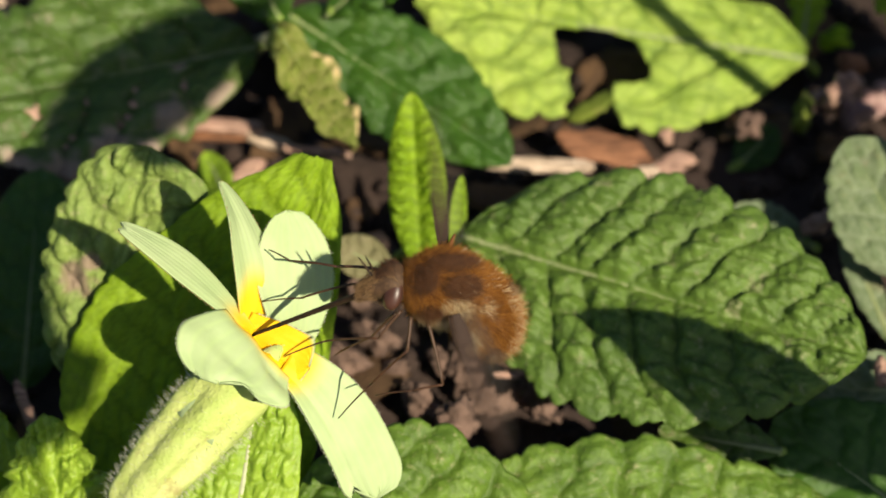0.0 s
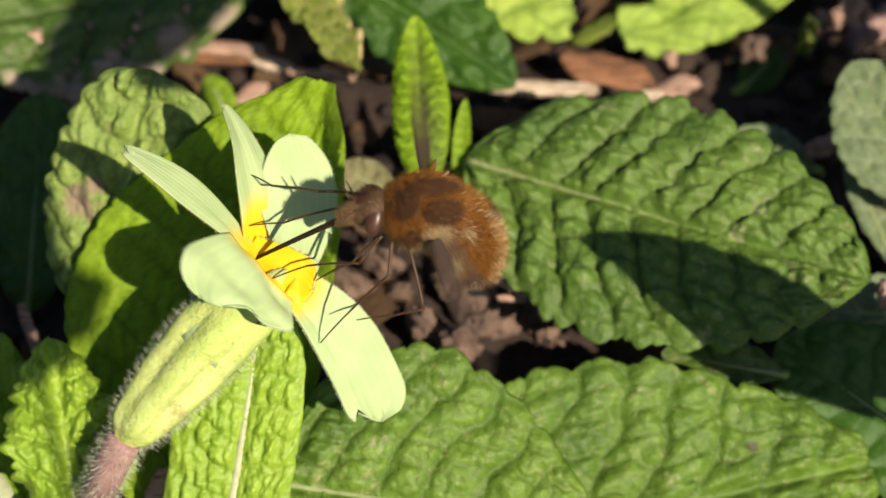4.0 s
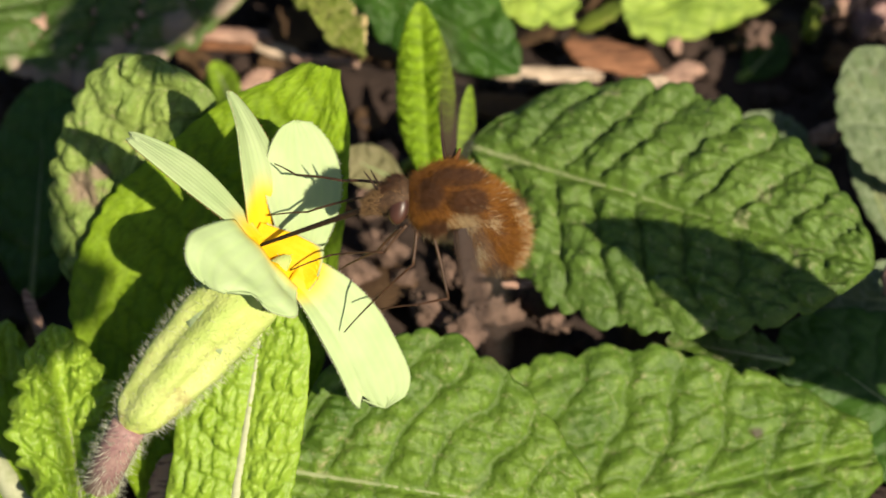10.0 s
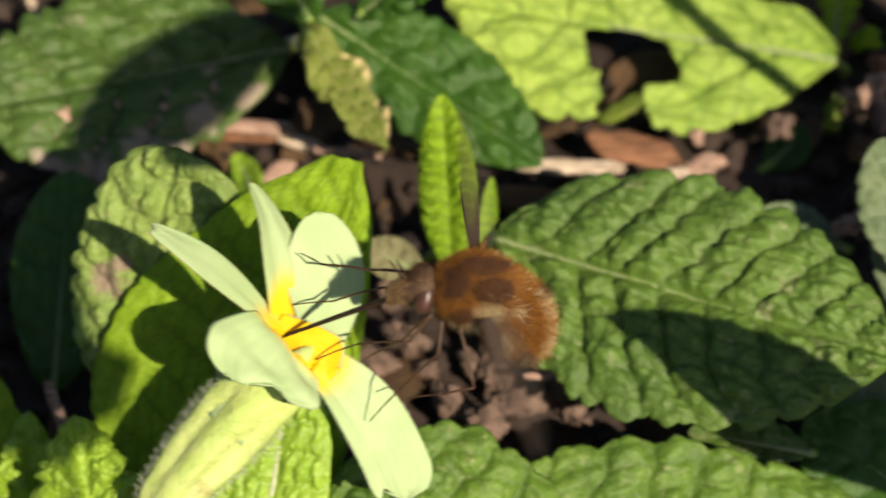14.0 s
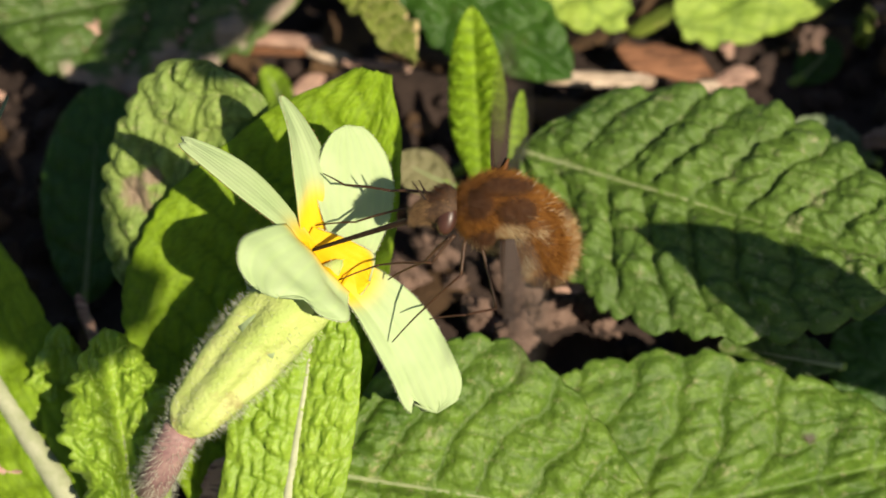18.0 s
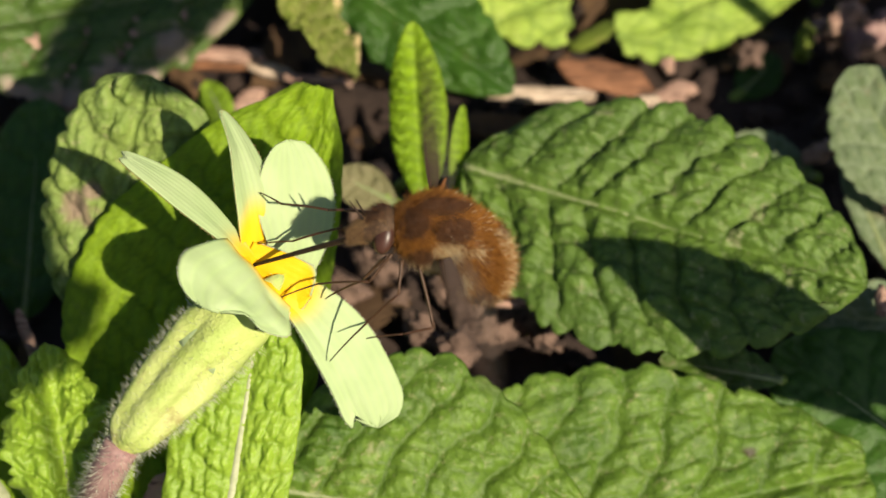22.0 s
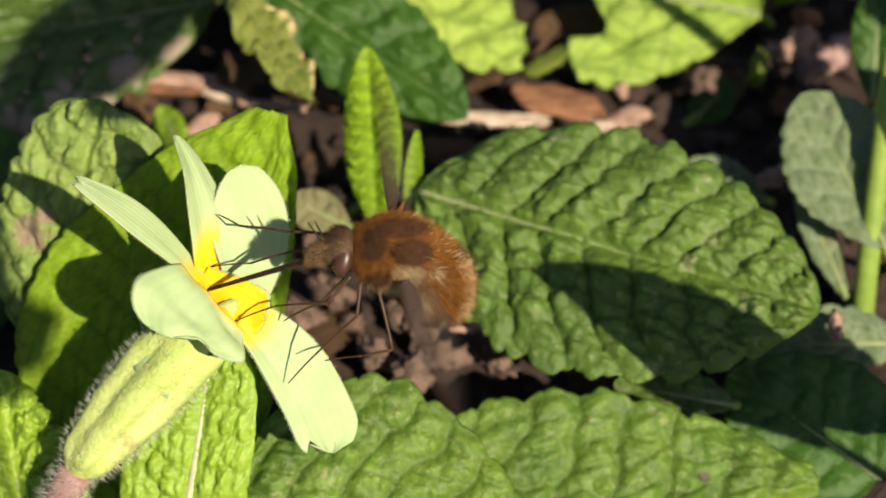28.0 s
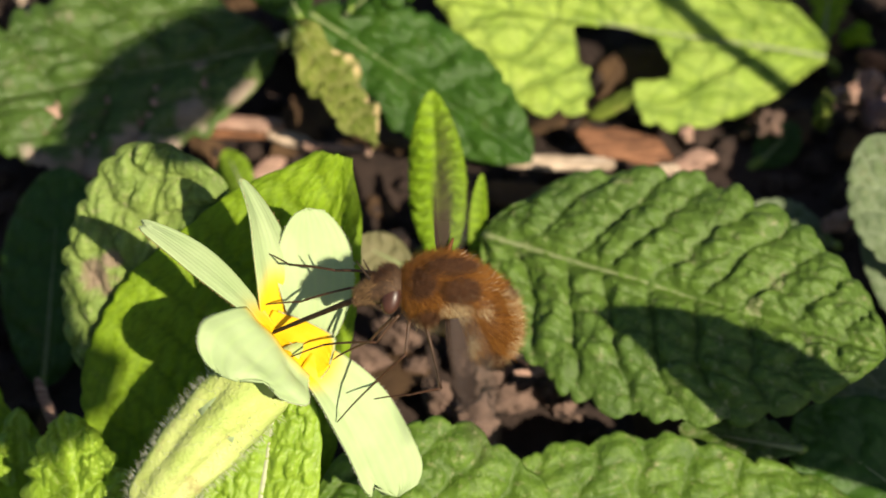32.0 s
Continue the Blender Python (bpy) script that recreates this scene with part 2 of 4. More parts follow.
def mesh_part(name, verts, faces, mat, parent=None, label="", attrs=None, origin=None, kind="", smooth=True):
    """Links a mesh, given in world metres, as one part under its parent."""
    o = Vector(origin) if origin is not None else (parent.matrix_basis.translation.copy() if parent else Vector((0, 0, 0)))
    me = bpy.data.meshes.new(name)
    me.from_pydata([Vector(v) - o for v in verts], [], faces)
    me.polygons.foreach_set("use_smooth", [smooth] * len(me.polygons))
    for key, vals in (attrs or {}).items():
        a = me.attributes.new(key, "FLOAT", "POINT")
        a.data.foreach_set("value", vals)
    me.materials.append(mat)
    ob = new(name, me)
    if parent:
        ob.parent = parent
        # a part of a part: both meshes are given from the same origin
    else:
        ob.location = o
    return tagged(ob, label, kind=kind)


def thicken(ob, depth):
    s = ob.modifiers.new("thickness", "SOLIDIFY")
    s.thickness, s.offset = depth * MM, -1
    return ob


def bez(pts, t):
    pts = [Vector(p) for p in pts]
    while len(pts) > 1:
        pts = [a.lerp(b, t) for a, b in zip(pts, pts[1:])]
    return pts[0]


def tube(path, radii, sides=8, cap=True):
    """Round bar along a list of points; radii in millimetres."""
    vs, fs = [], []
    n = len(path)
    up = None
    for i, p in enumerate(path):
        d = (path[min(i + 1, n - 1)] - path[max(i - 1, 0)]).normalized()
        if up is None:
            up = d.orthogonal().normalized()
        up = (up - d * up.dot(d)).normalized()
        sd = d.cross(up)
        r = radii[i] if isinstance(radii, (list, tuple)) else radii
        for k in range(sides):
            a = 2 * math.pi * k / sides
            vs.append(p + (up * math.cos(a) + sd * math.sin(a)) * r * MM)
    for i in range(n - 1):
        for k in range(sides):
            a, b = i * sides + k, i * sides + (k + 1) % sides
            fs.append((a, b, b + sides, a + sides))
    if cap:
        fs.append(tuple(reversed(range(sides))))
        fs.append(tuple(range((n - 1) * sides, n * sides)))
    return vs, fs


def curve_path(pts, n=10):
    return [bez(pts, i / (n - 1)) for i in range(n)]


def leaf(base, tip, wl, wr, face, mat, label, rib=RIB, bow=0.0, arch=0.0, drop=0.0, cup=0.0, ruffle=0.0, veins=9, relief=0.5, cells=0.25,
         cell=1.2, teeth=0, bite=0.06, peak=1.15, blunt=0.62, foot=None, hole=None, rows=72, cols=49, rib_w=0.3, group="leaves", seed=0, slope=0.3, fold=0.0,
         name="leaf", stalk=STALK, wob=0.05, spots=(), left=None, right=None, lobes=0.0, sharp=1.0):
    """A leaf from its base to its tip; wl, wr: half widths in millimetres; face: the way its upper side looks; foot: where its stalk meets the soil;
    left, right: half widths at even steps from base to tip, in place of wl, wr; lobes: how far the edge bulges between the veins."""
    a = tip - base
    length = a.length
    a = a / length
    n = (face - a * face.dot(a)).normalized()
    s = a.cross(n)
    root = thing(name, base, label, "leaf", group)
    rnd = random.Random(seed)
    off = Vector((rnd.random() * 50, rnd.random() * 50, rnd.random() * 50))
    verts, vein, dead, faces, ids = [], [], [], [], {}
    groove = min(0.6, 0.26 * length / MM / veins)

    def spine(t):
        return base + a * (t * length) + s * (bow * MM * math.sin(math.pi * t)) + n * ((arch * math.sin(math.pi * t) - drop * t * t) * MM)

    def width(t):
        return max(math.sin(math.pi * min(max(t, 0.0), 1.0) ** peak), 0.0) ** blunt

    def half(t, q):
        steps = left if q < 0 else right
        if not steps:
            return width(t) * (wl if q < 0 else wr)
        k = min(int(t * (len(steps) - 1)), len(steps) - 2)
        f = t * (len(steps) - 1) - k
        p0, p1, p2, p3 = steps[max(k - 1, 0)], steps[k], steps[k + 1], steps[min(k + 2, len(steps) - 1)]
        return p1 + 0.5 * f * (p2 - p0 + f * (2 * p0 - 5 * p1 + 4 * p2 - p3 + f * (3 * (p1 - p2) + p3 - p0)))

    for i in range(rows):
        t = i / (rows - 1)
        for j in range(cols):
            q = 2 * j / (cols - 1) - 1
            side = wl if q < 0 else wr
            aq = abs(q)
            w = half(t, q)
            if lobes:
                pe = veins * (t - slope * min(w / (length / MM), 0.5) * 2)
                w *= 1 + lobes * aq ** 3 * (abs(math.sin(math.pi * pe)) ** 0.7 - 0.6) * (1 + 0.6 * noise.noise(off + Vector((t * 6, q, 2))))
            if teeth:
                ph = teeth * (t + 0.12 * (q > 0)) % 1.0
                w *= 1 + bite * aq ** 4 * (1.2 * abs(math.sin(math.pi * ph)) ** 0.6 - 0.8) * (0.6 + 1.1 * noise.noise(off + Vector((t * teeth, q, 0))))
            w *= 1 + aq * (wob * noise.noise(off + Vector((t * 4, q * 0.3, 7))) + 0.4 * wob * noise.noise(off + Vector((t * 13, q * 0.3, 9))))
            ph = veins * (t - slope * aq * min(w / (length / MM), 0.5) * 2) + 0.4 * noise.noise(off + Vector((t * 5, q * 2.2, 3))) + 0.12 * noise.noise(off + Vector((t * 14, q * 7, 4)))
            dist = abs(ph - round(ph)) / veins * length / MM
            bulge = 0.5 * (1 - math.exp(-math.sqrt(dist * dist + 0.002) / (0.55 * groove) * sharp)) + 0.5 * abs(math.sin(math.pi * ph)) ** 0.7
            edge = max(0.0, 1 - aq ** 8)
            midd = aq * w
            rb = 1 - math.exp(-(midd / 0.6) ** 2)
            here = off + Vector((t * length / MM, math.copysign(midd, q), 0)) / cell
            lane = math.floor(ph) + (50 if q > 0 else 0)
            rung = midd / cell + 7.3 * math.sin(lane * 12.9) + 0.45 * noise.noise(off + Vector((ph * 1.3, midd * 0.35, 5)))
            gap = abs(rung - round(rung)) * cell
            net = 1 - math.exp(-math.sqrt(gap * gap + 0.002) / 0.24 * sharp)
            fine = noise.voronoi(here * 2.3)[0]
            wide = noise.voronoi(here * 1.05 + Vector((0, 0, 0.3)))[0]
            pillow = 1 - math.exp(-3.2 * (wide[1] - wide[0]))
            soft = 0.75 + 0.5 * noise.noise(here * 0.8)
            z = relief * bulge * rb * (0.55 + 0.45 * edge) * soft + cells * net * bulge * rb * edge * (0.7 + 0.6 * noise.noise(here * 1.3))
            z += 0.42 * cells * pillow * rb * edge
            z += 0.26 * cells * min((fine[1] - fine[0]) * 1.5, 1) * edge + 0.12 * noise.noise(here * 0.35) * (wl + wr) * 0.2
            z *= min(1.0, 0.15 + w / 2.5)
            z += cup * aq * aq * w + ruffle * aq ** 3 * math.sin(t * 17 + (3 if q > 0 else 0) + seed) + fold * aq * w
            verts.append(spine(t) + s * (q / max(aq, 1e-6) * midd * MM if aq else 0) + n * (z * MM))
            # mask of veins and cell creases, where leaf_mat paints the groove shade
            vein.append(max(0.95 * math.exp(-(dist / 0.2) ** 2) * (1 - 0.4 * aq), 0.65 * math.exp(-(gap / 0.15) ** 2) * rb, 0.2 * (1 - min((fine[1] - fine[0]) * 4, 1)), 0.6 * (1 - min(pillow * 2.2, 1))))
            dead.append(max([0.0] + [1 / (1 + math.exp(min(9 * (math.hypot((t - a0) * length / MM, (q - b0) * side) / r0 - 1 + 0.6 * noise.noise(here * 2.5)), 30))) for a0, b0, r0 in spots]))
            ids[i, j] = (t, q)
    for i in range(rows - 1):
        for j in range(cols - 1):
            if hole and hole(*ids[i, j]) and hole(*ids[i + 1, j + 1]):
                continue
            k = i * cols + j
            faces.append((k, k + 1, k + cols + 1, k + cols))
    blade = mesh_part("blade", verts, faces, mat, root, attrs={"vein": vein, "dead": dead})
    thicken(blade, 0.22)
    if rib_w:
        path = [spine(t) + n * ((0.024 * noise.noise((off + Vector((t * length / MM, 0, 0)) / cell) * 0.35) * (wl + wr) - 0.06) * MM) for t in np.linspace(0, 0.93, 40)]
        v, f = tube(path, [rib_w * (1 - 0.9 * t) for t in np.linspace(0, 1, 40)], 6)
        mesh_part("midrib", v, f, rib, root, "pale sunken midrib")
    if foot is not None:
        mid = base.lerp(foot, 0.45) - a * (0.15 * (foot - base).length)
        v, f = tube(curve_path([base + a * MM, mid, foot], 12), [max(rib_w, 0.3) * 1.3 + 0.1 * k / 11 for k in range(12)], 8)
        mesh_part("stalk", v, f, stalk, root)
    return root


def hairs(name, roots, lengths, width, mat, parent, droop=0.2, seed=1, label=""):
    """Fine hairs: roots are (place, direction) in world metres, all joined as one part."""
    rnd = random.Random(seed)
    vs, fs = [], []
    for (p, d), ln in zip(roots, lengths):
        x = d.orthogonal().normalized()
        y = d.cross(x)
        k = len(vs)
        bend = Vector((rnd.uniform(-1, 1), rnd.uniform(-1, 1), rnd.uniform(-1, 1))) * droop
        m = p + (d * 0.55 + bend * 0.2) * ln * MM
        e = p + (d + bend) * ln * MM
        for c, r in ((p, 1.0), (m, 0.75)):
            for q in range(3):
                ang = q * 2.0944
                vs.append(c + (x * math.cos(ang) + y * math.sin(ang)) * width * r * MM)
        vs.append(e)
        for q in range(3):
            r = (q + 1) % 3
            fs.append((k + q, k + r, k + 3 + r, k + 3 + q))
            fs.append((k + 3 + q, k + 3 + r, k + 6))
    return mesh_part(name, vs, fs, mat, parent, label, kind="stuff")


def lump(name, at, size, mat, label, category, seed, group="", squash=0.7, rough=0.35, axis=None, n=2, angular=False):
    """An uneven crumb, stone or chip; size in millimetres (three half axes)."""
    bm = bmesh.new()
    bmesh.ops.create_icosphere(bm, subdivisions=n, radius=1)
    off = Vector((seed * 3.1, seed * 7.7, seed * 1.3))
    turn = Euler((seed * 1.7, seed * 0.9, seed * 2.3)).to_matrix() if axis is None else axis
    vs = []
    for v in bm.verts:
        k = 1 + rough * noise.noise(v.co * 1.3 + off) + rough * 0.6 * noise.noise(v.co * 3.0 + off) + rough * 0.4 * noise.noise(v.co * 7 + off)
        c = v.co * k
        if angular:
            c = Vector([math.copysign(min(abs(x), 0.72), x) for x in c])
        vs.append(Vector(at) + turn @ Vector((c.x * size[0], c.y * size[1], c.z * size[2])) * MM)
    fs = [tuple(v.index for v in f.verts) for f in bm.faces]
    bm.free()
    ob = mesh_part(name, vs, fs, mat, None, origin=at)
    return tagged(ob, label, category, group)

# ---- ground ----
def ground():
    near = np.linspace(-95, 95, 96)
    far = [100, 130, 200, 400, 1000, 4000, 20000, 100000]
    xs = [-f for f in reversed(far)] + list(near) + far
    verts, faces = [], []
    n = len(xs)
    for y in xs:
        for x in xs:
            p = Vector((x, y + 20, 0))
            h = 0.0
            if max(abs(x), abs(y)) < 100:
                h = 2.4 * noise.noise(p * 0.09) + 1.3 * noise.noise(p * 0.25) + 0.7 * noise.noise(p * 0.7) - 1.0
            verts.append(Vector((x, y + 20, h)) * MM)
    for i in range(n - 1):
        for j in range(n - 1):
            k = i * n + j
            faces.append((k, k + 1, k + n + 1, k + n))
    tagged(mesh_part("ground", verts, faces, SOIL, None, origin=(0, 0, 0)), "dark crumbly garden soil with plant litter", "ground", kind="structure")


ground()

# ---- leaves ----
RUG = "unseen toothed primrose leaf, added to cast shade"
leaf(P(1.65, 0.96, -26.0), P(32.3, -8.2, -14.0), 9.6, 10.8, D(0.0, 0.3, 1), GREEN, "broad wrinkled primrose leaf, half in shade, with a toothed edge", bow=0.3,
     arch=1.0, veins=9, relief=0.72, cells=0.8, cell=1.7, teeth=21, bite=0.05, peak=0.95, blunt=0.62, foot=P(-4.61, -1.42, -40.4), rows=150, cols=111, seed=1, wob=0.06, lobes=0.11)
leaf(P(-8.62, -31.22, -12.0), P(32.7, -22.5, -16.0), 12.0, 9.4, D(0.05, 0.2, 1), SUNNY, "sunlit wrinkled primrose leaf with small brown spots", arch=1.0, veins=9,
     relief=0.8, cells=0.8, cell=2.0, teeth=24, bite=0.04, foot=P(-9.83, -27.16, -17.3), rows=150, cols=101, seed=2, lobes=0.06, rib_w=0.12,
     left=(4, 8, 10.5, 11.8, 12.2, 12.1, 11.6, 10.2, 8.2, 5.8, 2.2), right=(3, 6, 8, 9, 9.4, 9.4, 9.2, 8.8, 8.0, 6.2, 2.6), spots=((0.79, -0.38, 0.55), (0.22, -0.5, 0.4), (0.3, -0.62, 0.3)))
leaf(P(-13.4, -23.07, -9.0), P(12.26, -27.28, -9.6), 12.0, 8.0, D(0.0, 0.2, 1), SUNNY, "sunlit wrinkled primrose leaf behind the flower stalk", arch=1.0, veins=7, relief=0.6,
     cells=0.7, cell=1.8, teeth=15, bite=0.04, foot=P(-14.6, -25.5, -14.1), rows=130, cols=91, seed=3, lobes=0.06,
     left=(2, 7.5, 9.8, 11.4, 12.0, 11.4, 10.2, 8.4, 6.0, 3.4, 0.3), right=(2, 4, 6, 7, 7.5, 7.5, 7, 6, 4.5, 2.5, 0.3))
leaf(P(-16.9, -31.47, -5.5), P(-12.9, -7.94, -1.6), 5.0, 4.2, D(-0.1, 0.1, 1), BRIGHT, "bright bullate primrose leaf under the flower, with a broad pale midrib", veins=10, relief=0.2, cells=0.75, cell=1.15, teeth=13,
     bite=0.03, foot=P(-18.7, -31.74, -13.1), rows=130, cols=81, seed=37, rib=RIB_WHITE, rib_w=0.62, slope=0.2,
     left=(4.4, 5.0, 5.2, 5.2, 5.2, 5.2, 5.0, 4.6, 3.6, 2.2, 0.3), right=(2.6, 3.3, 3.8, 4.1, 4.2, 4.2, 4.1, 3.9, 3.6, 2.6, 0.3))
leaf(P(-17.40, -31.90, -9.0), P(-8.75, 6.68, -10.0), 14.0, 6.0, D(0.0, 0.1, 1), FRESH, "tall primrose leaf with a curled edge, shaded by the flower", bow=-2.2, arch=-4.5, cup=0.0,
     veins=13, relief=0.4, cells=0.6, cell=1.3, teeth=22, bite=0.03, foot=P(-18.31, -30.61, -14.1), rows=130, cols=101, seed=4, rib_w=0.3,
     left=(3, 6, 9, 11.5, 13.6, 14.2, 13.5, 12.4, 10.0, 7.0, 2.4), right=(3, 4, 5, 5.6, 5.9, 5.9, 5.5, 4.9, 4.0, 2.7, 0.5))
leaf(P(-26.92, -29.63, -8.0), P(-29.58, -12.35, -9.0), 4.0, 4.0, D(0.1, 0.2, 1), BRIGHT, "small crinkled primrose leaf in full sun", veins=8, relief=0.9, cells=1.0, cell=1.3, lobes=0.2, rows=110, cols=71, teeth=15, bite=0.2,
     peak=1.2, foot=P(-25.92, -28.32, -16.2), seed=5, ruffle=1.2, wob=0.2)
leaf(P(-33.82, -30.50, -19.0), P(-34.22, -12.53, -15.0), 3.0, 2.4, D(0.1, 0.2, 1), BRIGHT, "small crinkled primrose leaf in full sun", veins=8, relief=0.8, cells=0.9, cell=1.3, lobes=0.2, rows=110, cols=71, teeth=15, bite=0.2,
     peak=1.2, foot=P(-32.35, -29.09, -15.5), seed=6, ruffle=1.0, wob=0.2)
leaf(P(-31.77, -27.50, -12.0), P(-55.56, 4.58, -24.0), 9.0, 6.2, D(0.1, 0.1, 1), FRESH, "long primrose leaf with a thick white midrib", rib=RIB_WHITE, veins=10, relief=0.5, cells=0.4,
     teeth=14, bite=0.06, peak=1.0, blunt=0.55, foot=P(-29.14, -27.16, -17.3), rows=90, cols=61, seed=7, rib_w=1.15, fold=-0.15)
leaf(P(-28.22, -10.47, -17.0), P(-22.42, 7.68, -13.2), 5.5, 7.4, D(0.05, 0.3, 1), PATCHY, "wrinkled primrose leaf with a pink dead patch", veins=6, relief=0.4, cells=1.0, cell=2.0, teeth=10,
     bite=0.12, peak=1.25, blunt=0.34, foot=P(-30.10, -13.04, -30.0), rows=90, cols=71, seed=8, rib_w=0.2, spots=((0.42, -0.45, 1.3), (0.5, -0.3, 0.7)))
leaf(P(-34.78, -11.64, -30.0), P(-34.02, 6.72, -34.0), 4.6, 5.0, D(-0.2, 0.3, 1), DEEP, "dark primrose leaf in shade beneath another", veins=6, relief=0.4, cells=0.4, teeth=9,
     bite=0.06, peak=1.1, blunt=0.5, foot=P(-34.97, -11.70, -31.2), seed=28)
leaf(P(-16.27, 17.60, -42.0), P(-43.88, 11.94, -38.0), 8.6, 9.0, D(0.0, 0.35, 1), MUDDY, "dark muddy leaf with a decayed brown edge lying on the litter", veins=6, relief=0.8, cells=0.7, cell=2.2, teeth=13, bite=0.16,
     peak=1.0, foot=P(-16.76, 19.80, -59.5), rows=110, cols=81, seed=9, wob=0.2, rib_w=0.25, lobes=0.08,
     spots=((0.3, -0.7, 1.6), (0.5, -0.85, 1.7), (0.25, -0.1, 0.6), (0.64, -0.95, 1.6), (0.4, -0.98, 1.5), (0.14, -0.85, 1.3), (0.78, -0.95, 1.3)))
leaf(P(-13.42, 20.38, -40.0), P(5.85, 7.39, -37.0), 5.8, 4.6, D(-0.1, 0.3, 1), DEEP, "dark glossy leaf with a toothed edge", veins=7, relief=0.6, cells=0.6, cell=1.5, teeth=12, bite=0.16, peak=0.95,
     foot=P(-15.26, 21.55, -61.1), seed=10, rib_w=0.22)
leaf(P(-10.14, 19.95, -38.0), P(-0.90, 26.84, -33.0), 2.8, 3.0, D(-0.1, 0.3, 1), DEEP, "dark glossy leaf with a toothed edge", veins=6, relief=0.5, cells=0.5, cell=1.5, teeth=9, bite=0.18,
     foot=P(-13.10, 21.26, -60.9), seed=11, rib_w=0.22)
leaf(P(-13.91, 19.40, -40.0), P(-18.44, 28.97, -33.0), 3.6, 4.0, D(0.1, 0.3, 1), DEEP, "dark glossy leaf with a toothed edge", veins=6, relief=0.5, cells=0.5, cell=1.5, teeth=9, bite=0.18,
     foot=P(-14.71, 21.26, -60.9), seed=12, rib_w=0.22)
leaf(P(-14.31, 18.95, -35.0), P(-7.23, 8.41, -31.0), 2.2, 2.7, D(0.5, 0.3, 1), WITHER, "withered yellow leaf with a curled brown rim", veins=8, relief=0.5, cells=0.5, teeth=7, bite=0.3, ruffle=0.8,
     cup=0.15, foot=P(-16.34, 21.55, -61.1), seed=13, peak=0.9, wob=0.2, rib_w=0.12,
     spots=tuple((0.3 + 0.1 * k, -0.98, 0.55) for k in range(8)))


def bite_hole(t, q):
    edge = 0.3 * noise.noise(Vector((t * 16, q * 6, 2)))
    round_hole = abs((t - 0.525 - 0.09 * (q + 0.3)) / 0.12) ** 3 + abs((q + 0.30) / 0.30) ** 3 < 1 + edge
    slot = 0.515 + 0.05 * q + 0.1 * edge < t < 0.60 + 0.08 * edge and q < -0.45
    return round_hole or slot


leaf(P(32.84, 17.22, -50.0), P(-2.47, 22.20, -46.0), 9.4, 10.0, D(0.0, 0.3, 1), YELLOW, "broad yellow-green leaf with a large hole eaten out", veins=6, relief=0.5, cells=0.6, cell=2.6, teeth=12,
     bite=0.08, hole=bite_hole, foot=P(34.56, 16.39, -56.5), rows=190, cols=131, seed=14, slope=0.6, wob=0.12, rib_w=0.3,
     left=(0.5, 3.8, 6.4, 8.2, 8.8, 8.4, 8.8, 9.8, 8.4, 5.2, 0.5), right=(1.5, 4.2, 4.6, 6.6, 10.5, 11.0, 11.0, 10.6, 9.8, 7.2, 0.8))
leaf(P(-1.79, -1.79, -26.0), P(-2.60, 12.68, -25.0), 2.3, 2.5, D(-0.1, 0.3, 1), FRESH, "young upright ribbed leaf", veins=13, relief=1.4, cells=0.1, peak=0.95, blunt=0.6, cup=-0.12,
     foot=P(-1.90, -3.84, -38.3), seed=15, rows=90, slope=0.1, rib_w=0.0)
leaf(P(0.9, -1.80, -27.0), P(1.5, 6.0, -27.0), 0.75, 0.75, D(-0.1, 0.3, 1), FRESH, "second young leaf, narrow and upright", veins=10, relief=0.4, cells=0.15, peak=0.95, blunt=0.6, cup=0.15,
     foot=P(0.29, -3.84, -38.3), seed=29, slope=0.1, rib_w=0.0)
leaf(P(39.89, -3.64, -27.0), P(33.47, 9.16, -30.0), 4.6, 5.0, D(-0.1, 0.3, 1), GREY, "greyish toothed leaf on the shaded soil", veins=6, relief=0.4, cells=0.2, teeth=10, bite=0.14, foot=P(42.23, -5.74, -36.5), seed=16)
leaf(P(41.58, -11.30, -24.0), P(29.03, -11.19, -22.0), 2.4, 3.2, D(-0.1, 0.3, 1), GREY, "greyish toothed leaf beside the broad leaf", veins=6, relief=0.4, cells=0.2, teeth=7, bite=0.14, foot=P(44.00, -11.70, -31.2), seed=17)
leaf(P(37.21, -7.90, -30.0), P(33.32, 1.93, -32.0), 1.4, 1.4, D(-0.1, 0.3, 1), GREY, "narrow greyish leaf on the soil", veins=6, relief=0.3, cells=0.2, teeth=7, bite=0.14, foot=P(38.40, -8.53, -34.0), seed=18)
leaf(P(31.84, 0.05, -38.0), P(25.05, 3.69, -38.0), 1.8, 1.8, D(-0.1, 0.3, 1), GREY, "small greyish leaf half under another", veins=6, relief=0.3, cells=0.2, teeth=7, bite=0.14, foot=P(32.89, 0.05, -41.8), seed=30)
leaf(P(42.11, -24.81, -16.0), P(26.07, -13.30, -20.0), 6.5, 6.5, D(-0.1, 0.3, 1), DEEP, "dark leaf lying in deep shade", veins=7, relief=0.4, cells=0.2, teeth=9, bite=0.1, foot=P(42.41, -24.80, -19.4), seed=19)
leaf(P(26.34, -15.73, -17.0), P(16.87, -14.21, -19.0), 1.9, 2.4, D(0, 0.3, 1), MUDDY, "small brown-stained greyish leaf", veins=5, relief=0.3, cells=0.2, teeth=7, bite=0.12, foot=P(27.89, -16.52, -26.8), seed=20)
leaf(P(-18.40, 3.93, -38.0), P(-20.48, 8.40, -38.0), 1.6, 1.4, D(0, 0.3, 1), FRESH, "small fresh green leaf tip", veins=5, relief=0.3, cells=0.2, foot=P(-18.81, 4.58, -45.8), seed=21)
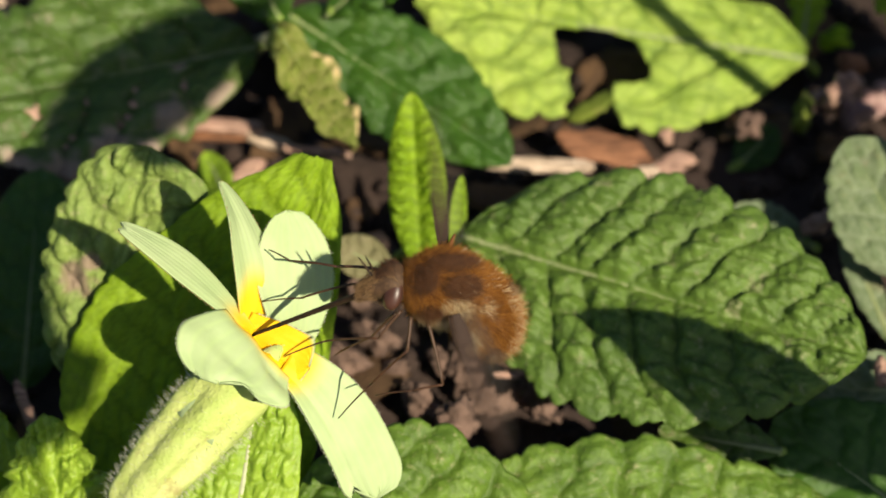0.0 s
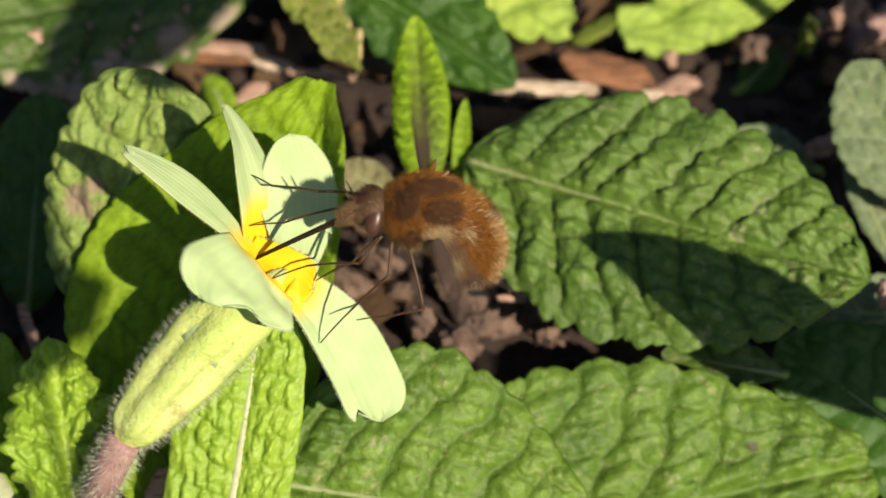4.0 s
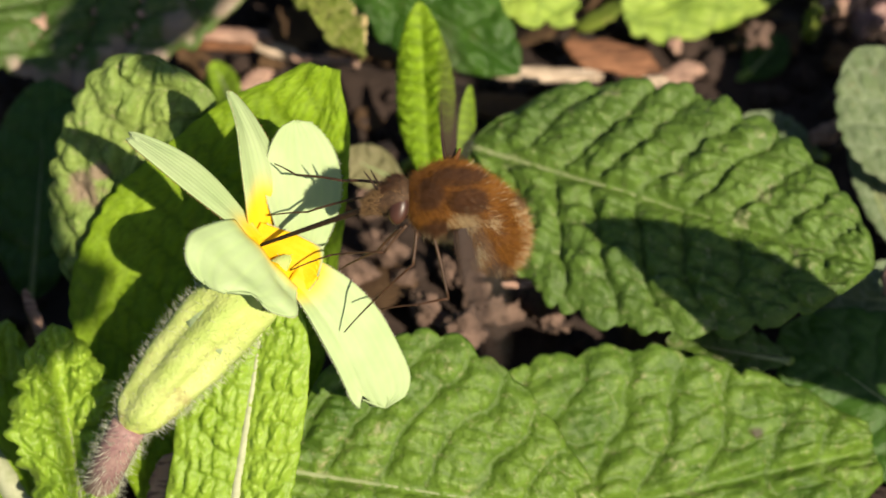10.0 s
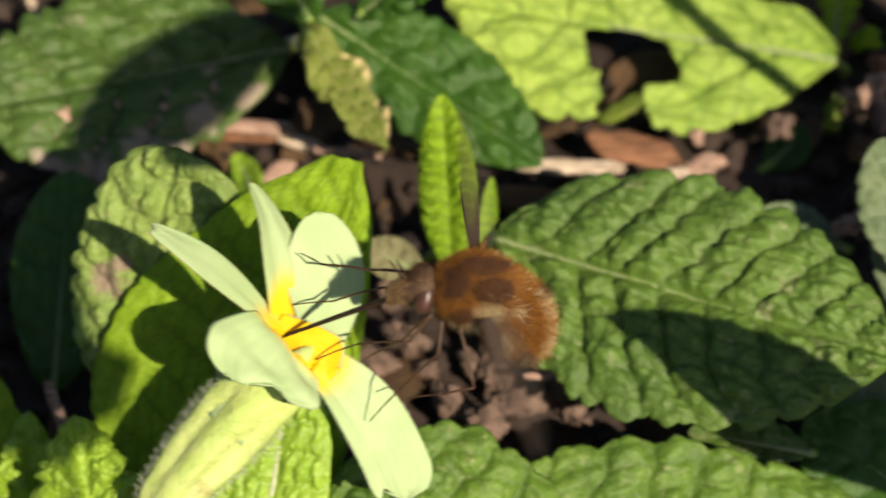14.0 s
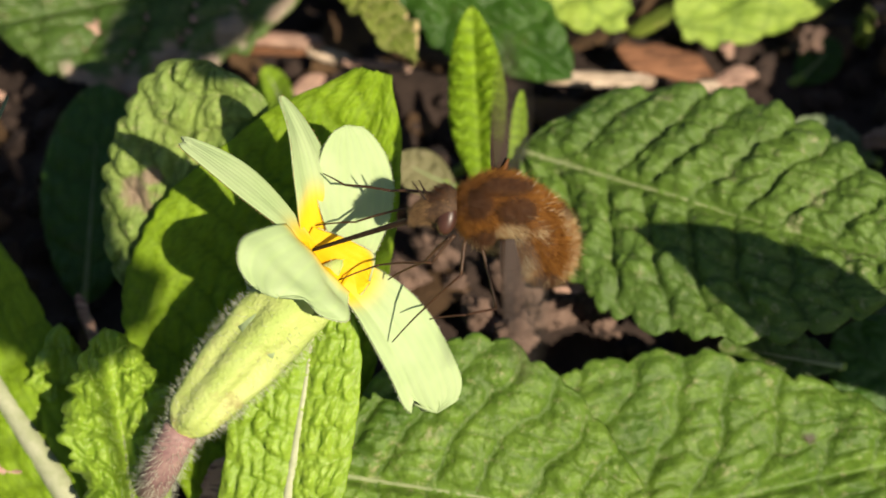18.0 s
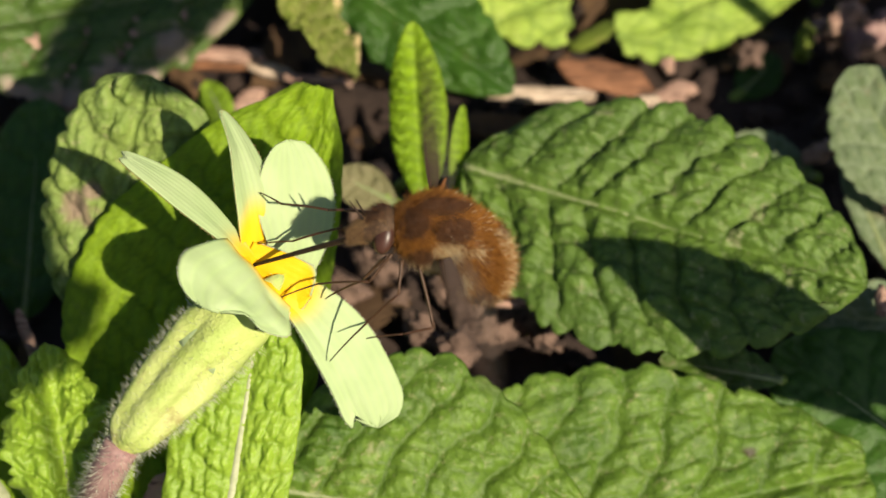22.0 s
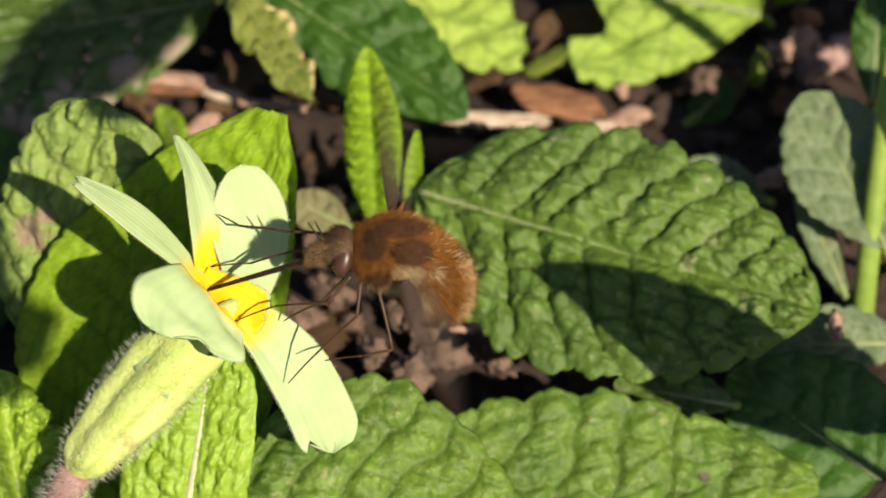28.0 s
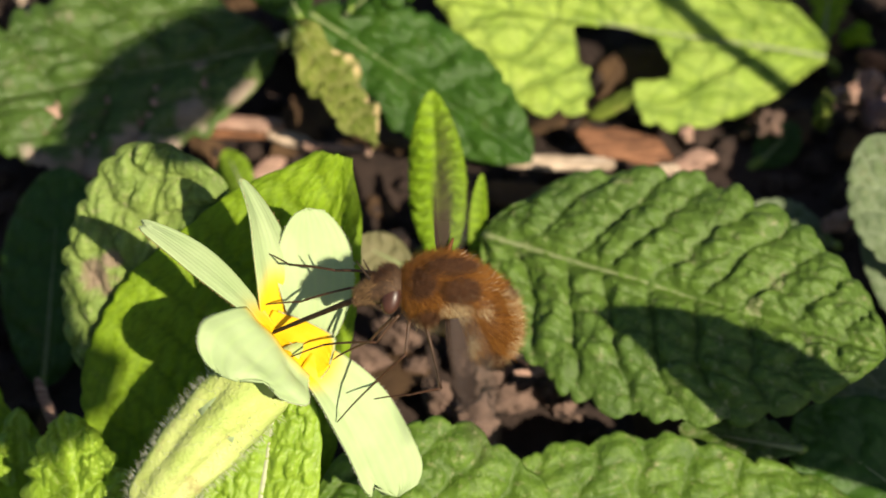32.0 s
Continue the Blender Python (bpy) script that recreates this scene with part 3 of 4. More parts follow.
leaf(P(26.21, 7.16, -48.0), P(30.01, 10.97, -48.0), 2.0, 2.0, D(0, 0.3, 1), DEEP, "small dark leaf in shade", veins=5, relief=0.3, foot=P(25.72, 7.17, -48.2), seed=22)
leaf(P(43.98, 18.84, -48.0), P(39.41, 27.48, -48.0), 3.2, 3.0, D(0, 0.3, 1), FRESH, "fresh green lobed leaf in the sun", veins=5, relief=0.3, teeth=5, bite=0.5, foot=P(46.33, 20.38, -60.1), seed=23, wob=0.3)
leaf(P(36.68, 24.64, -50.0), P(27.97, 28.23, -50.0), 2.6, 2.6, D(0, 0.3, 1), FRESH, "fresh green lobed leaf in the sun", veins=5, relief=0.3, teeth=5, bite=0.5, foot=P(39.71, 26.31, -65.4), seed=24, wob=0.3)
leaf(P(32.87, 18.66, -52.0), P(33.91, 25.89, -52.0), 1.6, 1.6, D(0, 0.3, 1), FRESH, "fresh green lobed leaf in the sun", veins=5, relief=0.3, teeth=5, bite=0.5, foot=P(33.88, 19.23, -59.0), seed=31, wob=0.3)
leaf(P(-3.9, -2.05, -28.5), P(-9.06, 0.51, -29.0), 1.9, 1.9, D(0, 0.3, 1), FADED, "faded tan-green fallen leaf", veins=5, relief=0.2, foot=P(-4.11, -1.91, -40.0), seed=25)
leaf(P(40.44, 8.70, -36.0), P(41.16, 19.28, -36.0), 2.2, 2.2, D(-0.2, 0.3, 1), DEEP, "dark upright leaf beside the tall stalk", veins=6, relief=0.3, foot=P(42.49, 7.17, -48.2), seed=32)
# unseen shading leaves added beyond the right-hand side; first shades the broad leaf
leaf(P(54.4, -20.2, 28), P(31.2, -6.6, 27), 5.6, 4.4, D(0.5, 0.0, 0.8), GREEN, RUG, veins=8, relief=0.5, cells=0.3, teeth=11, bite=0.08, foot=P(58, -34, -12), seed=26,
     left=(0.8, 1.4, 2.0, 2.8, 3.6, 3.8, 3.4, 2.6, 1.8, 1.0, 0.2))
# two more near the camera, outside its view, added only for their shadows
leaf(P(48, 17, 100), P(27, 3, 100), 4.5, 4.5, D(0.5, 0.0, 0.8), GREEN, "unseen leaf on a tall thin stalk, added to cast shade", veins=8, relief=0.5, cells=0.3, teeth=11, bite=0.08, foot=P(55, 110, -139), seed=33)
leaf(P(34.5, -20, 135), P(20.5, 4, 135), 6.0, 10.0, D(0.3, 0.0, 0.9), GREEN, "unseen leaf on a tall thin stalk, added to cast shade", veins=8, relief=0.5, cells=0.3, teeth=11, bite=0.08, foot=P(31, -150, 95), seed=34,
     left=(2, 4, 5, 6, 6, 6, 6, 5.5, 4.5, 3, 0.3), right=(6.0, 8.7, 7.3, 8.0, 8.5, 9.0, 9.0, 7.5, 5.5, 3.0, 0.3))
leaf(P(67.3, -4.3, -15), P(42.8, 9.7, -15), 6.0, 6.0, D(0.5, 0.1, 0.8), GREEN, RUG, veins=8, relief=0.5, cells=0.3, teeth=11, bite=0.1, foot=P(76, -12, -30), seed=35)
leaf(P(57.5, -18.0, 14), P(40.5, -12.0, 12), 4.0, 4.2, D(0.5, 0.0, 0.8), GREEN, RUG, veins=8, relief=0.5, cells=0.3, teeth=11, bite=0.1, foot=P(70, -34, -12), seed=36)
leaf(P(84.8, 11.7, 31), P(68.8, 21.7, 31), 6.0, 5.5, D(0.5, 0.1, 0.8), GREEN, RUG, veins=8, relief=0.5, cells=0.3, teeth=11, bite=0.1, foot=P(118, 5, -46), seed=38)


def stalk_thing(name, pts, radii, mat, label, group="stalks"):
    root = thing(name, pts[0], label, "stalk", group)
    v, f = tube(curve_path(pts, 26), [radii[0] + (radii[1] - radii[0]) * k / 25 for k in range(26)], 10)
    mesh_part("stem", v, f, mat, root)
    return root


stalk_thing("tall_stalk", [P(38.67, -11.26, -31.6), P(38.47, -5.51, -28.0), P(39.24, 4.17, -26.0), P(39.86, 12.30, -24.0)], (1.0, 0.8), STALK, "upright yellow-green stalk growing from the soil")
# added outside the view; its shadow stripes the eaten yellow leaf
stalk_thing("shading_stalk", [P(79, -4, -24), P(53.7, 6.5, 2), P(43.2, 18, 2), P(30.75, 31.5, 2)], (0.85, 0.75), STALK, "unseen leaning bare stalk, added to cast a stripe of shade")
stalk_thing("leaf_node", [P(-18.15, 18.26, -56.8), P(-16.41, 18.26, -44.0), P(-14.85, 18.82, -43.0), P(-13.11, 18.52, -43.0)], (0.9, 0.5), RIB_WHITE, "pale broken leaf stalk on the soil")


def grass(pts, half, label):
    root = thing("grass_blade", pts[-1], label, "grass")
    path = curve_path(pts, 30)
    verts, faces = [], []
    for i, p in enumerate(path):
        d = (path[min(i + 1, 29)] - path[max(i - 1, 0)]).normalized()
        s = d.cross(D(0, 0, 1)).normalized()
        w = half * math.sin(math.pi * (0.08 + 0.87 * (1 - i / 29)) * 0.55)
        for q, z in ((-1, 0.12), (0, 0), (1, 0.12)):
            verts.append(p + (s * q * w + D(0, 0, 1) * z) * MM)
    for i in range(29):
        for j in range(2):
            k = i * 3 + j
            faces.append((k, k + 1, k + 4, k + 3))
    thicken(mesh_part("blade", verts, faces, GREY, root, attrs={"vein": [0.6] * len(verts)}), 0.1)


grass([P(-55.93, -12.96, -28.7), P(-44.33, -6.50, -4.0), P(-37.99, -1.18, -3.0), P(-35.75, 4.92, -3.0)], 0.17, "thin green grass blade over a leaf")

# ---- flower ----
def petal(root, base, mid, tip, side0, side1, half, notch, cup, seed, eye=0.30, rows=40, cols=31, waist=0.35, label="", tuck=0.0, skew=0.0, lop=1.0, full=0.52, notch_at=0.0, notch_w=0.3, rim=None, ray_k=0.3):
    verts, faces, vein, eyes, ray = [], [], [], [], []
    for i in range(rows):
        t = i / (rows - 1)
        c = bez([base, mid, tip], t)
        d = (bez([base, mid, tip], min(t + 0.02, 1)) - bez([base, mid, tip], max(t - 0.02, 0))).normalized()
        s = side0.lerp(side1, t)
        s = (s - d * s.dot(d)).normalized()
        n = s.cross(d)
        grow = waist + (1 - waist) * math.sin(math.pi / 2 * min(t / 0.62, 1)) ** 1.3
        end = max(0.0, 1 - max(0.0, (t - full) / (1 - full)) ** 2.4) ** 0.5
        for j in range(cols):
            q = 2 * j / (cols - 1) - 1
            w = half * grow * (0.02 + 0.98 * end)
            back = notch * math.exp(-((q * w / half - notch_at) / notch_w) ** 2) * t ** 5
            back += 0.12 * min(half, 2.0) * noise.noise(Vector((q * w / half * 2.2, 3.1, seed))) * t ** 4
            z = cup * q * q * w + 0.18 * noise.noise(Vector((t * 3, q * 1.5, seed))) * half * 0.5 + 0.02 * math.cos(q * 26) * t
            x = q * w * (lop if q > 0 else 1)
            back -= skew * (q * w / half) * t * t
            if tuck and q < -0.45:
                x, z = (-0.45 + (q + 0.45) * (1 - tuck)) * w, z + (q + 0.45) * w * tuck * 1.6
            verts.append(c - d * back * MM + s * (x * MM) + n * (z * MM))
            vein.append(abs(math.cos(q * 13)) ** 8)
            e = (t - eye * (1 - 0.35 * q * q)) / 0.07
            eyes.append(1 / (1 + math.exp(max(min(e * 2.5, 30), -30))))
            ray.append(ray_k * math.exp(-(q / 0.16) ** 2) * (1 / (1 + math.exp(max(min((t - eye * 0.9) * 40, 30), -30)))))
    for i in range(rows - 1):
        for j in range(cols - 1):
            k = i * cols + j
            faces.append((k, k + 1, k + cols + 1, k + cols))
    rnd = random.Random(seed)
    fringe = []
    for i in range(4, rows if half > 1 else 0):
        for j in (0, cols - 1):
            a, b = verts[i * cols + j], verts[(i - 1) * cols + j]
            out = (a - verts[i * cols + (2 if j == 0 else cols - 3)]).normalized()
            for _ in range(6):
                fringe.append((a.lerp(b, rnd.random()), (out + Vector([rnd.uniform(-0.6, 0.6) for _ in range(3)])).normalized()))
    if fringe:
        hairs("fringe", fringe, [rnd.uniform(0.08, 0.2) for _ in fringe], 0.014, rim or HAIR, root, 0.3, seed)
    return thicken(mesh_part("petal", verts, faces, PETAL, root, label, attrs={"vein": vein, "eye": eyes, "ray": ray}), 0.12)


flower = thing("primrose_flower", P(-12.56, -6.36, 0.0), "pale yellow primrose with an orange-yellow eye and hairy calyx", "flower")
petal(flower, P(-13.56, -6.04, 0.0), P(-17.91, -0.84, 0.5), P(-23.05, 1.75, 1.2), D(-0.42, -0.52, 0.74), D(-0.36, -0.46, 0.8), 1.55, 0.7, -0.06, 1, eye=0.16, rim=RIM, notch_w=0.2, full=0.3)
petal(flower, P(-13.23, -6.72, -1.0), P(-12.84, 0.06, -1.0), P(-15.93, 5.0, -1.0), D(0.85, 0.1, -0.5), D(0.22, 0.1, -0.95), 2.1, 0.2, 0.06, 2, eye=0.38, waist=0.62, rim=RIM, full=0.25)
petal(flower, P(-11.0, -8.03, -1.5), P(-10.15, -2.79, -2.5), P(-11.2, 2.78, -3.0), D(0.85, 0.1, -0.45), D(0.9, 0.1, -0.35), 3.0, 0.1, 0.06, 3, eye=0.12, full=0.45)
petal(flower, P(-13.14, -6.73, 0.8), P(-14.31, -7.67, 3.0), P(-15.84, -9.61, 3.5), D(0.68, -0.73, 0.1), D(0.68, -0.73, 0.1), 4.75, 1.0, 0.03, 4, eye=0.04, waist=0.7, skew=-1.1, full=0.4, notch_at=0.3, notch_w=0.3)
petal(flower, P(-11.16, -8.04, 0.0), P(-7.10, -10.50, 0.0), P(-4.75, -17.9, -2.5), D(0.75, 0.55, -0.25), D(0.97, 0.2, -0.15), 2.55, 1.3, 0.05, 5, eye=0.22, full=0.86, waist=0.6, notch_at=-0.6, notch_w=0.1, tuck=0.25)
petal(flower, P(-14.29, -5.90, -0.6), P(-12.11, -7.10, -0.4), P(-9.51, -8.36, 0.1), D(0.55, 0.8, 0.1), D(0.55, 0.8, 0.1), 2.0, 0.0, 0.05, 6, eye=1.25, waist=0.8, full=0.85, ray_k=0.2, label="short orange-yellow fold of the corolla")


def throat():
    c, ax = P(-12.52, -6.38, -0.6), D(0.62, 0.6, 0.5)
    x = ax.orthogonal().normalized()
    y = ax.cross(x)
    verts, faces = [], []
    prof = [(0.2, -3.2), (0.8, -3.0), (0.9, -1.2), (1.0, -0.3), (1.5, 0.05), (2.1, 0.0), (2.4, -0.3)]
    for r, h in prof:
        for k in range(30):
            a = k * math.pi / 15
            rr = r * (1 + 0.08 * math.cos(5 * a))
            verts.append(c + (x * math.cos(a) + y * math.sin(a)) * rr * MM + ax * h * MM)
    for i in range(len(prof) - 1):
        for k in range(30):
            a, b = i * 30 + k, i * 30 + (k + 1) % 30
            faces.append((a, b, b + 30, a + 30))
    ones = [1.0] * len(verts)
    mesh_part("throat", verts, faces, PETAL, flower, "deep yellow throat", attrs={"vein": [0.0] * len(verts), "eye": ones, "ray": [0.12] * len(verts)})


throat()


def calyx():
    path = curve_path([P(-14.60, -9.78, -2.5), P(-19.02, -13.75, -2.5), P(-23.55, -19.69, -3.0)], 40)
    verts, faces, vein, roots = [], [], [], []
    sides = 60
    up = D(0, 0, 1)
    rnd = random.Random(5)
    for i, p in enumerate(path):
        t = i / 39
        d = (path[min(i + 1, 39)] - path[max(i - 1, 0)]).normalized()
        u = (up - d * up.dot(d)).normalized()
        s = d.cross(u)
        r = 3.25 * (1 - 0.42 * t ** 1.7) * (1 - 0.75 * max(0, (t - 0.86) / 0.14) ** 2)
        for k in range(sides):
            a = 2 * math.pi * k / sides
            star = abs(math.cos(2.5 * a))
            rr = r * (0.78 + 0.20 * star ** 1.5 * (0.5 + 0.5 * math.sin(math.pi * t)) + 0.07 * noise.noise(Vector((t * 6, a * 1.5, 4))))
            shift = -d * (4.4 * MM) * (star ** 1.5) * max(0, 1 - t / 0.12) if t < 0.12 else Vector((0, 0, 0))
            nrm = u * math.cos(a) + s * math.sin(a)
            q = p + nrm * rr * MM + shift
            verts.append(q)
            vein.append(star ** 10)
            for _ in range(2 if abs(nrm.dot(up)) < 0.45 else rnd.choice((0, 0, 1))):
                roots.append((q + (d * rnd.uniform(-0.25, 0.25) + s * rnd.uniform(-0.2, 0.2)) * MM, (nrm + d * rnd.uniform(-0.5, 0.3) + s * rnd.uniform(-0.3, 0.3)).normalized()))
    for i in range(39):
        for k in range(sides):
            a, b = i * sides + k, i * sides + (k + 1) % sides
            faces.append((a, b, b + sides, a + sides))
    ob = mesh_part("calyx", verts, faces, CALYX, flower, "ribbed yellow-green calyx covered with fine hairs", attrs={"vein": vein})
    thicken(ob, 0.15)
    hairs("hair", roots, [rnd.uniform(0.25, 0.8) for _ in roots], 0.014, HAIR, flower, 0.35, 3)
    v, f = tube(curve_path([P(-12.69, -7.31, -1.8), P(-14.75, -9.68, -2.3), P(-17.60, -12.74, -2.5)], 12), [1.5 + 0.09 * k for k in range(12)], 20)
    mesh_part("corolla_tube", v, f, PETAL, flower, "pale corolla tube inside the calyx", attrs={"vein": [0.3] * len(v), "eye": [0.0] * len(v), "ray": [0.0] * len(v)})
    stem = curve_path([P(-23.27, -19.28, -3.0), P(-25.04, -22.19, -3.5), P(-26.50, -25.87, -8.0), P(-28.51, -25.19, -19.0)], 24)
    v, f = tube(stem, [1.35 - 0.15 * k / 23 for k in range(24)], 14)
    mesh_part("stalk", v, f, PURPLE, flower, "purplish hairy flower stalk")
    roots = []
    for _ in range(900):
        k = rnd.randrange(0, 16)
        p = stem[k].lerp(stem[k + 1], rnd.random())
        d = (stem[k + 1] - stem[k]).normalized()
        u = d.orthogonal().normalized()
        a = rnd.uniform(0, 6.283)
        nn = u * math.cos(a) + d.cross(u) * math.sin(a)
        roots.append((p + nn * 1.3 * MM, (nn + d * rnd.uniform(-0.3, 0.3)).normalized()))
    hairs("hair", roots, [rnd.uniform(0.4, 1.0) for _ in roots], 0.015, HAIR, flower, 0.35, 4)


calyx()

# ---- litter on the soil ----
def chip(name, at, along, length, width, thick, mat, label, seed, taper=0.6, up=None, group="wood chips", bend=0.0, slant=0.35):
    """A flat splinter of bark or wood with worn, uneven edges."""
    a = along.normalized()
    n = up or Vector((0, 0, 1))
    n = (n - a * n.dot(a)).normalized()
    s = a.cross(n)
    rows, ring = 14, 12
    verts, faces = [], []
    for i in range(rows):
        t = i / (rows - 1)
        w = width * (taper + (1 - taper) * math.sin(math.pi * t) ** 0.5) * (1 + 0.35 * noise.noise(Vector((t * 7, seed * 3.3, 0))))
        w *= 0.85 if i in (0, rows - 1) else 1
        for k in range(ring):
            g = 2 * math.pi * k / ring
            x = math.copysign(abs(math.cos(g)) ** 0.4, math.cos(g)) * w * (1 + 0.12 * noise.noise(Vector((t * 9, k, seed))))
            z = math.copysign(abs(math.sin(g)) ** 0.5, math.sin(g)) * thick * (1 + 0.4 * noise.noise(Vector((t * 7, k * 2, seed + 3))))
            verts.append(at + (a * ((t - 0.5) * length + slant * x) + s * x * 0.5 + n * (z * 0.5 + bend * math.sin(math.pi * t))) * MM)
    for i in range(rows - 1):
        for k in range(ring):
            p, q = i * ring + k, i * ring + (k + 1) % ring
            faces.append((p, q, q + ring, p + ring))
    faces.append(tuple(reversed(range(ring))))
    faces.append(tuple(range((rows - 1) * ring, rows * ring)))
    ob = mesh_part(name, verts, faces, mat, None, origin=at)
    return tagged(ob, label, "wood chip", group)


chip("bark_strip", P(-19.76, 11.04, -46.3), D(1, -0.05, 0), 7.2, 1.5, 0.7, BARK, "pinkish strip of bark on the soil", 1)
chip("bark_strip", P(-20.80, 10.25, -46.6), D(1, -0.02, 0), 6.5, 1.3, 0.7, CHIP, "brown strip of bark on the soil", 11)
chip("wood_chip", P(-15.58, 9.63, -46.3), D(1, -0.25, 0), 4.2, 1.5, 0.8, PALE, "pale worn wood chip on the soil", 2, 0.3)
chip("wood_chip", P(-17.31, 6.90, -44.6), D(0.6, 0.8, 0), 2.4, 2.2, 0.8, BARK, "pink wood chip beside a leaf", 3)
chip("wood_chip", P(8.19, 7.35, -41.6), D(1, -0.02, 0), 10.0, 1.6, 0.7, PALE, "long pale wood splinter on the soil", 4, 0.25)
chip("bark_chip", P(14.10, 8.89, -43.0), D(1, -0.1, 0), 7.6, 3.1, 0.45, CHIP, "reddish-brown bark chip on the soil", 5, 0.7, up=D(0, 0.5, 1))
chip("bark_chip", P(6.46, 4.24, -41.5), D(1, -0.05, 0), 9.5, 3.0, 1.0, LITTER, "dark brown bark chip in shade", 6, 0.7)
chip("wood_chip", P(17.67, 6.74, -41.1), D(1, 0.1, 0), 2.0, 1.1, 0.7, PALE, "small pale wood chip", 7)
chip("wood_chip", P(20.29, 7.45, -44.4), D(0.8, 0.5, 0), 3.0, 2.2, 1.2, BARK, "pinkish-brown wood chip on the soil", 8)
chip("twig", P(5.5, -9.2, -21.5), D(1, -0.42, 0.05), 4.0, 0.7, 0.6, BARK, "thin pinkish broken twig", 9, 0.4, group="twigs")
chip("twig", P(5.7, -10.0, -21.5), D(1, 0.02, 0.05), 3.4, 0.6, 0.5, BARK, "thin pinkish broken twig", 24, 0.4, group="twigs")
chip("twig", P(-32.95, -13.20, -21.8), D(0.45, -1, 0.2), 6.0, 1.0, 0.8, BARK, "pinkish broken twig among leaves", 10, 0.4, group="twigs")
chip("twig", P(-42.49, 24.94, -60.1), D(0.35, -0.9, 0), 7.0, 0.9, 0.7, PALE, "pale dry twig on the soil", 12, 0.5, group="twigs")
chip("twig", P(-35.67, 27.45, -61.0), D(1, 0.3, 0), 10.0, 1.2, 0.8, BARK, "pinkish dry twig on the soil", 13, 0.5, group="twigs")
chip("twig", P(-37.90, -23.46, -13.9), D(1, -0.12, 0), 10.0, 1.2, 0.9, BARK, "pinkish twig beside the leaf base", 14, 0.5, group="twigs")
chip("twig", P(28.28, 31.29, -65.9), D(1, 0.2, 0), 9.0, 0.7, 0.6, PALE, "pale dry twig on the soil", 15, 0.5, group="twigs")
chip("twig", P(12.52, 13.54, -48.5), D(0.55, 0.85, 0), 6.5, 0.8, 0.6, LITTER, "brown twig under the eaten leaf", 16, 0.5, group="twigs")
chip("wood_chip", P(13.41, 12.66, -46.4), D(0.8, 0.55, 0), 4.5, 1.8, 0.6, WITHER, "yellow-brown scrap of dead leaf", 17, 0.4)
chip("wood_chip", P(-21.78, -24.11, -10.6), D(0.3, 1, 0), 4.0, 1.6, 1.0, BARK, "pinkish wood chip beside the stalk", 18, 0.5)
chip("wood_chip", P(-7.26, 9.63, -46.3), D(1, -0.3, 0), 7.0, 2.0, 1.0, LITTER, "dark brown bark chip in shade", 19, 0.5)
chip("wood_chip", P(-11.18, 8.63, -44.1), D(1, -0.1, 0), 6.0, 0.7, 0.6, BARK, "thin pinkish splinter in shade", 20, 0.4)

chip("wood_chip", P(-27.0, 28.2, -60.5), D(1, 0.1, 0), 7.5, 2.6, 0.9, PALE, "pale split wood chip on the soil", 21, 0.4)
chip("wood_chip", P(-24.2, 25.9, -59.0), D(0.7, 0.6, 0), 3.6, 2.2, 0.9, BARK, "pinkish wood chip on the soil", 22, 0.5)
chip("bark_strip", P(-33.5, 27.0, -60.2), D(1, 0.12, 0), 9.0, 1.6, 0.8, BARK, "pinkish strip of bark on the soil", 23, 0.5)

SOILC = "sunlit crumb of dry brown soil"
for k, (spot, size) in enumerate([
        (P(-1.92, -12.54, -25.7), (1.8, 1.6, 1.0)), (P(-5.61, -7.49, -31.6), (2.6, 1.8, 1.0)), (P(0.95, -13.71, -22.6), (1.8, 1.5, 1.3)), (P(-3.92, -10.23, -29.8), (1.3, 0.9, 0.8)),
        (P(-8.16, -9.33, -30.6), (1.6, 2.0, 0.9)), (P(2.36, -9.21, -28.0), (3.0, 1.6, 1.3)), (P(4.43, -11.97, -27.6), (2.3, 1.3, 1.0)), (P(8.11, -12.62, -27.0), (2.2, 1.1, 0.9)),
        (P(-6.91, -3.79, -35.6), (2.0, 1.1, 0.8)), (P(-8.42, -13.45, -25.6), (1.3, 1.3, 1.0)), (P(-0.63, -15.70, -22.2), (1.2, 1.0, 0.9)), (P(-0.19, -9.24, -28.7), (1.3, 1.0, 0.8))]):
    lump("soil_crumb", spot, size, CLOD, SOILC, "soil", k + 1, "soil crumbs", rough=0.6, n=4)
for k, (spot, size) in enumerate([
        (P(-49.42, 12.74, -47.8), (4.2, 3.6, 3.0)), (P(-49.57, 20.01, -55.7), (3.0, 3.4, 2.6)), (P(-54.47, 24.64, -59.9), (4.4, 3.4, 2.6)), (P(-48.76, 27.02, -62.0), (2.2, 2.0, 1.8)),
        (P(-54.47, 18.31, -54.2), (3.0, 2.6, 2.2)), (P(-39.47, 28.40, -64.6), (2.6, 2.0, 1.6)), (P(-44.89, 21.86, -58.7), (1.8, 1.6, 1.3)), (P(-50.15, 8.58, -45.4), (2.0, 2.2, 1.6))]):
    lump("soil_clod", spot, size, CLOD_SHADED, "large rough clod of brown soil, shade put into its colour", "soil", k + 30, "soil clods", rough=0.5, n=3)
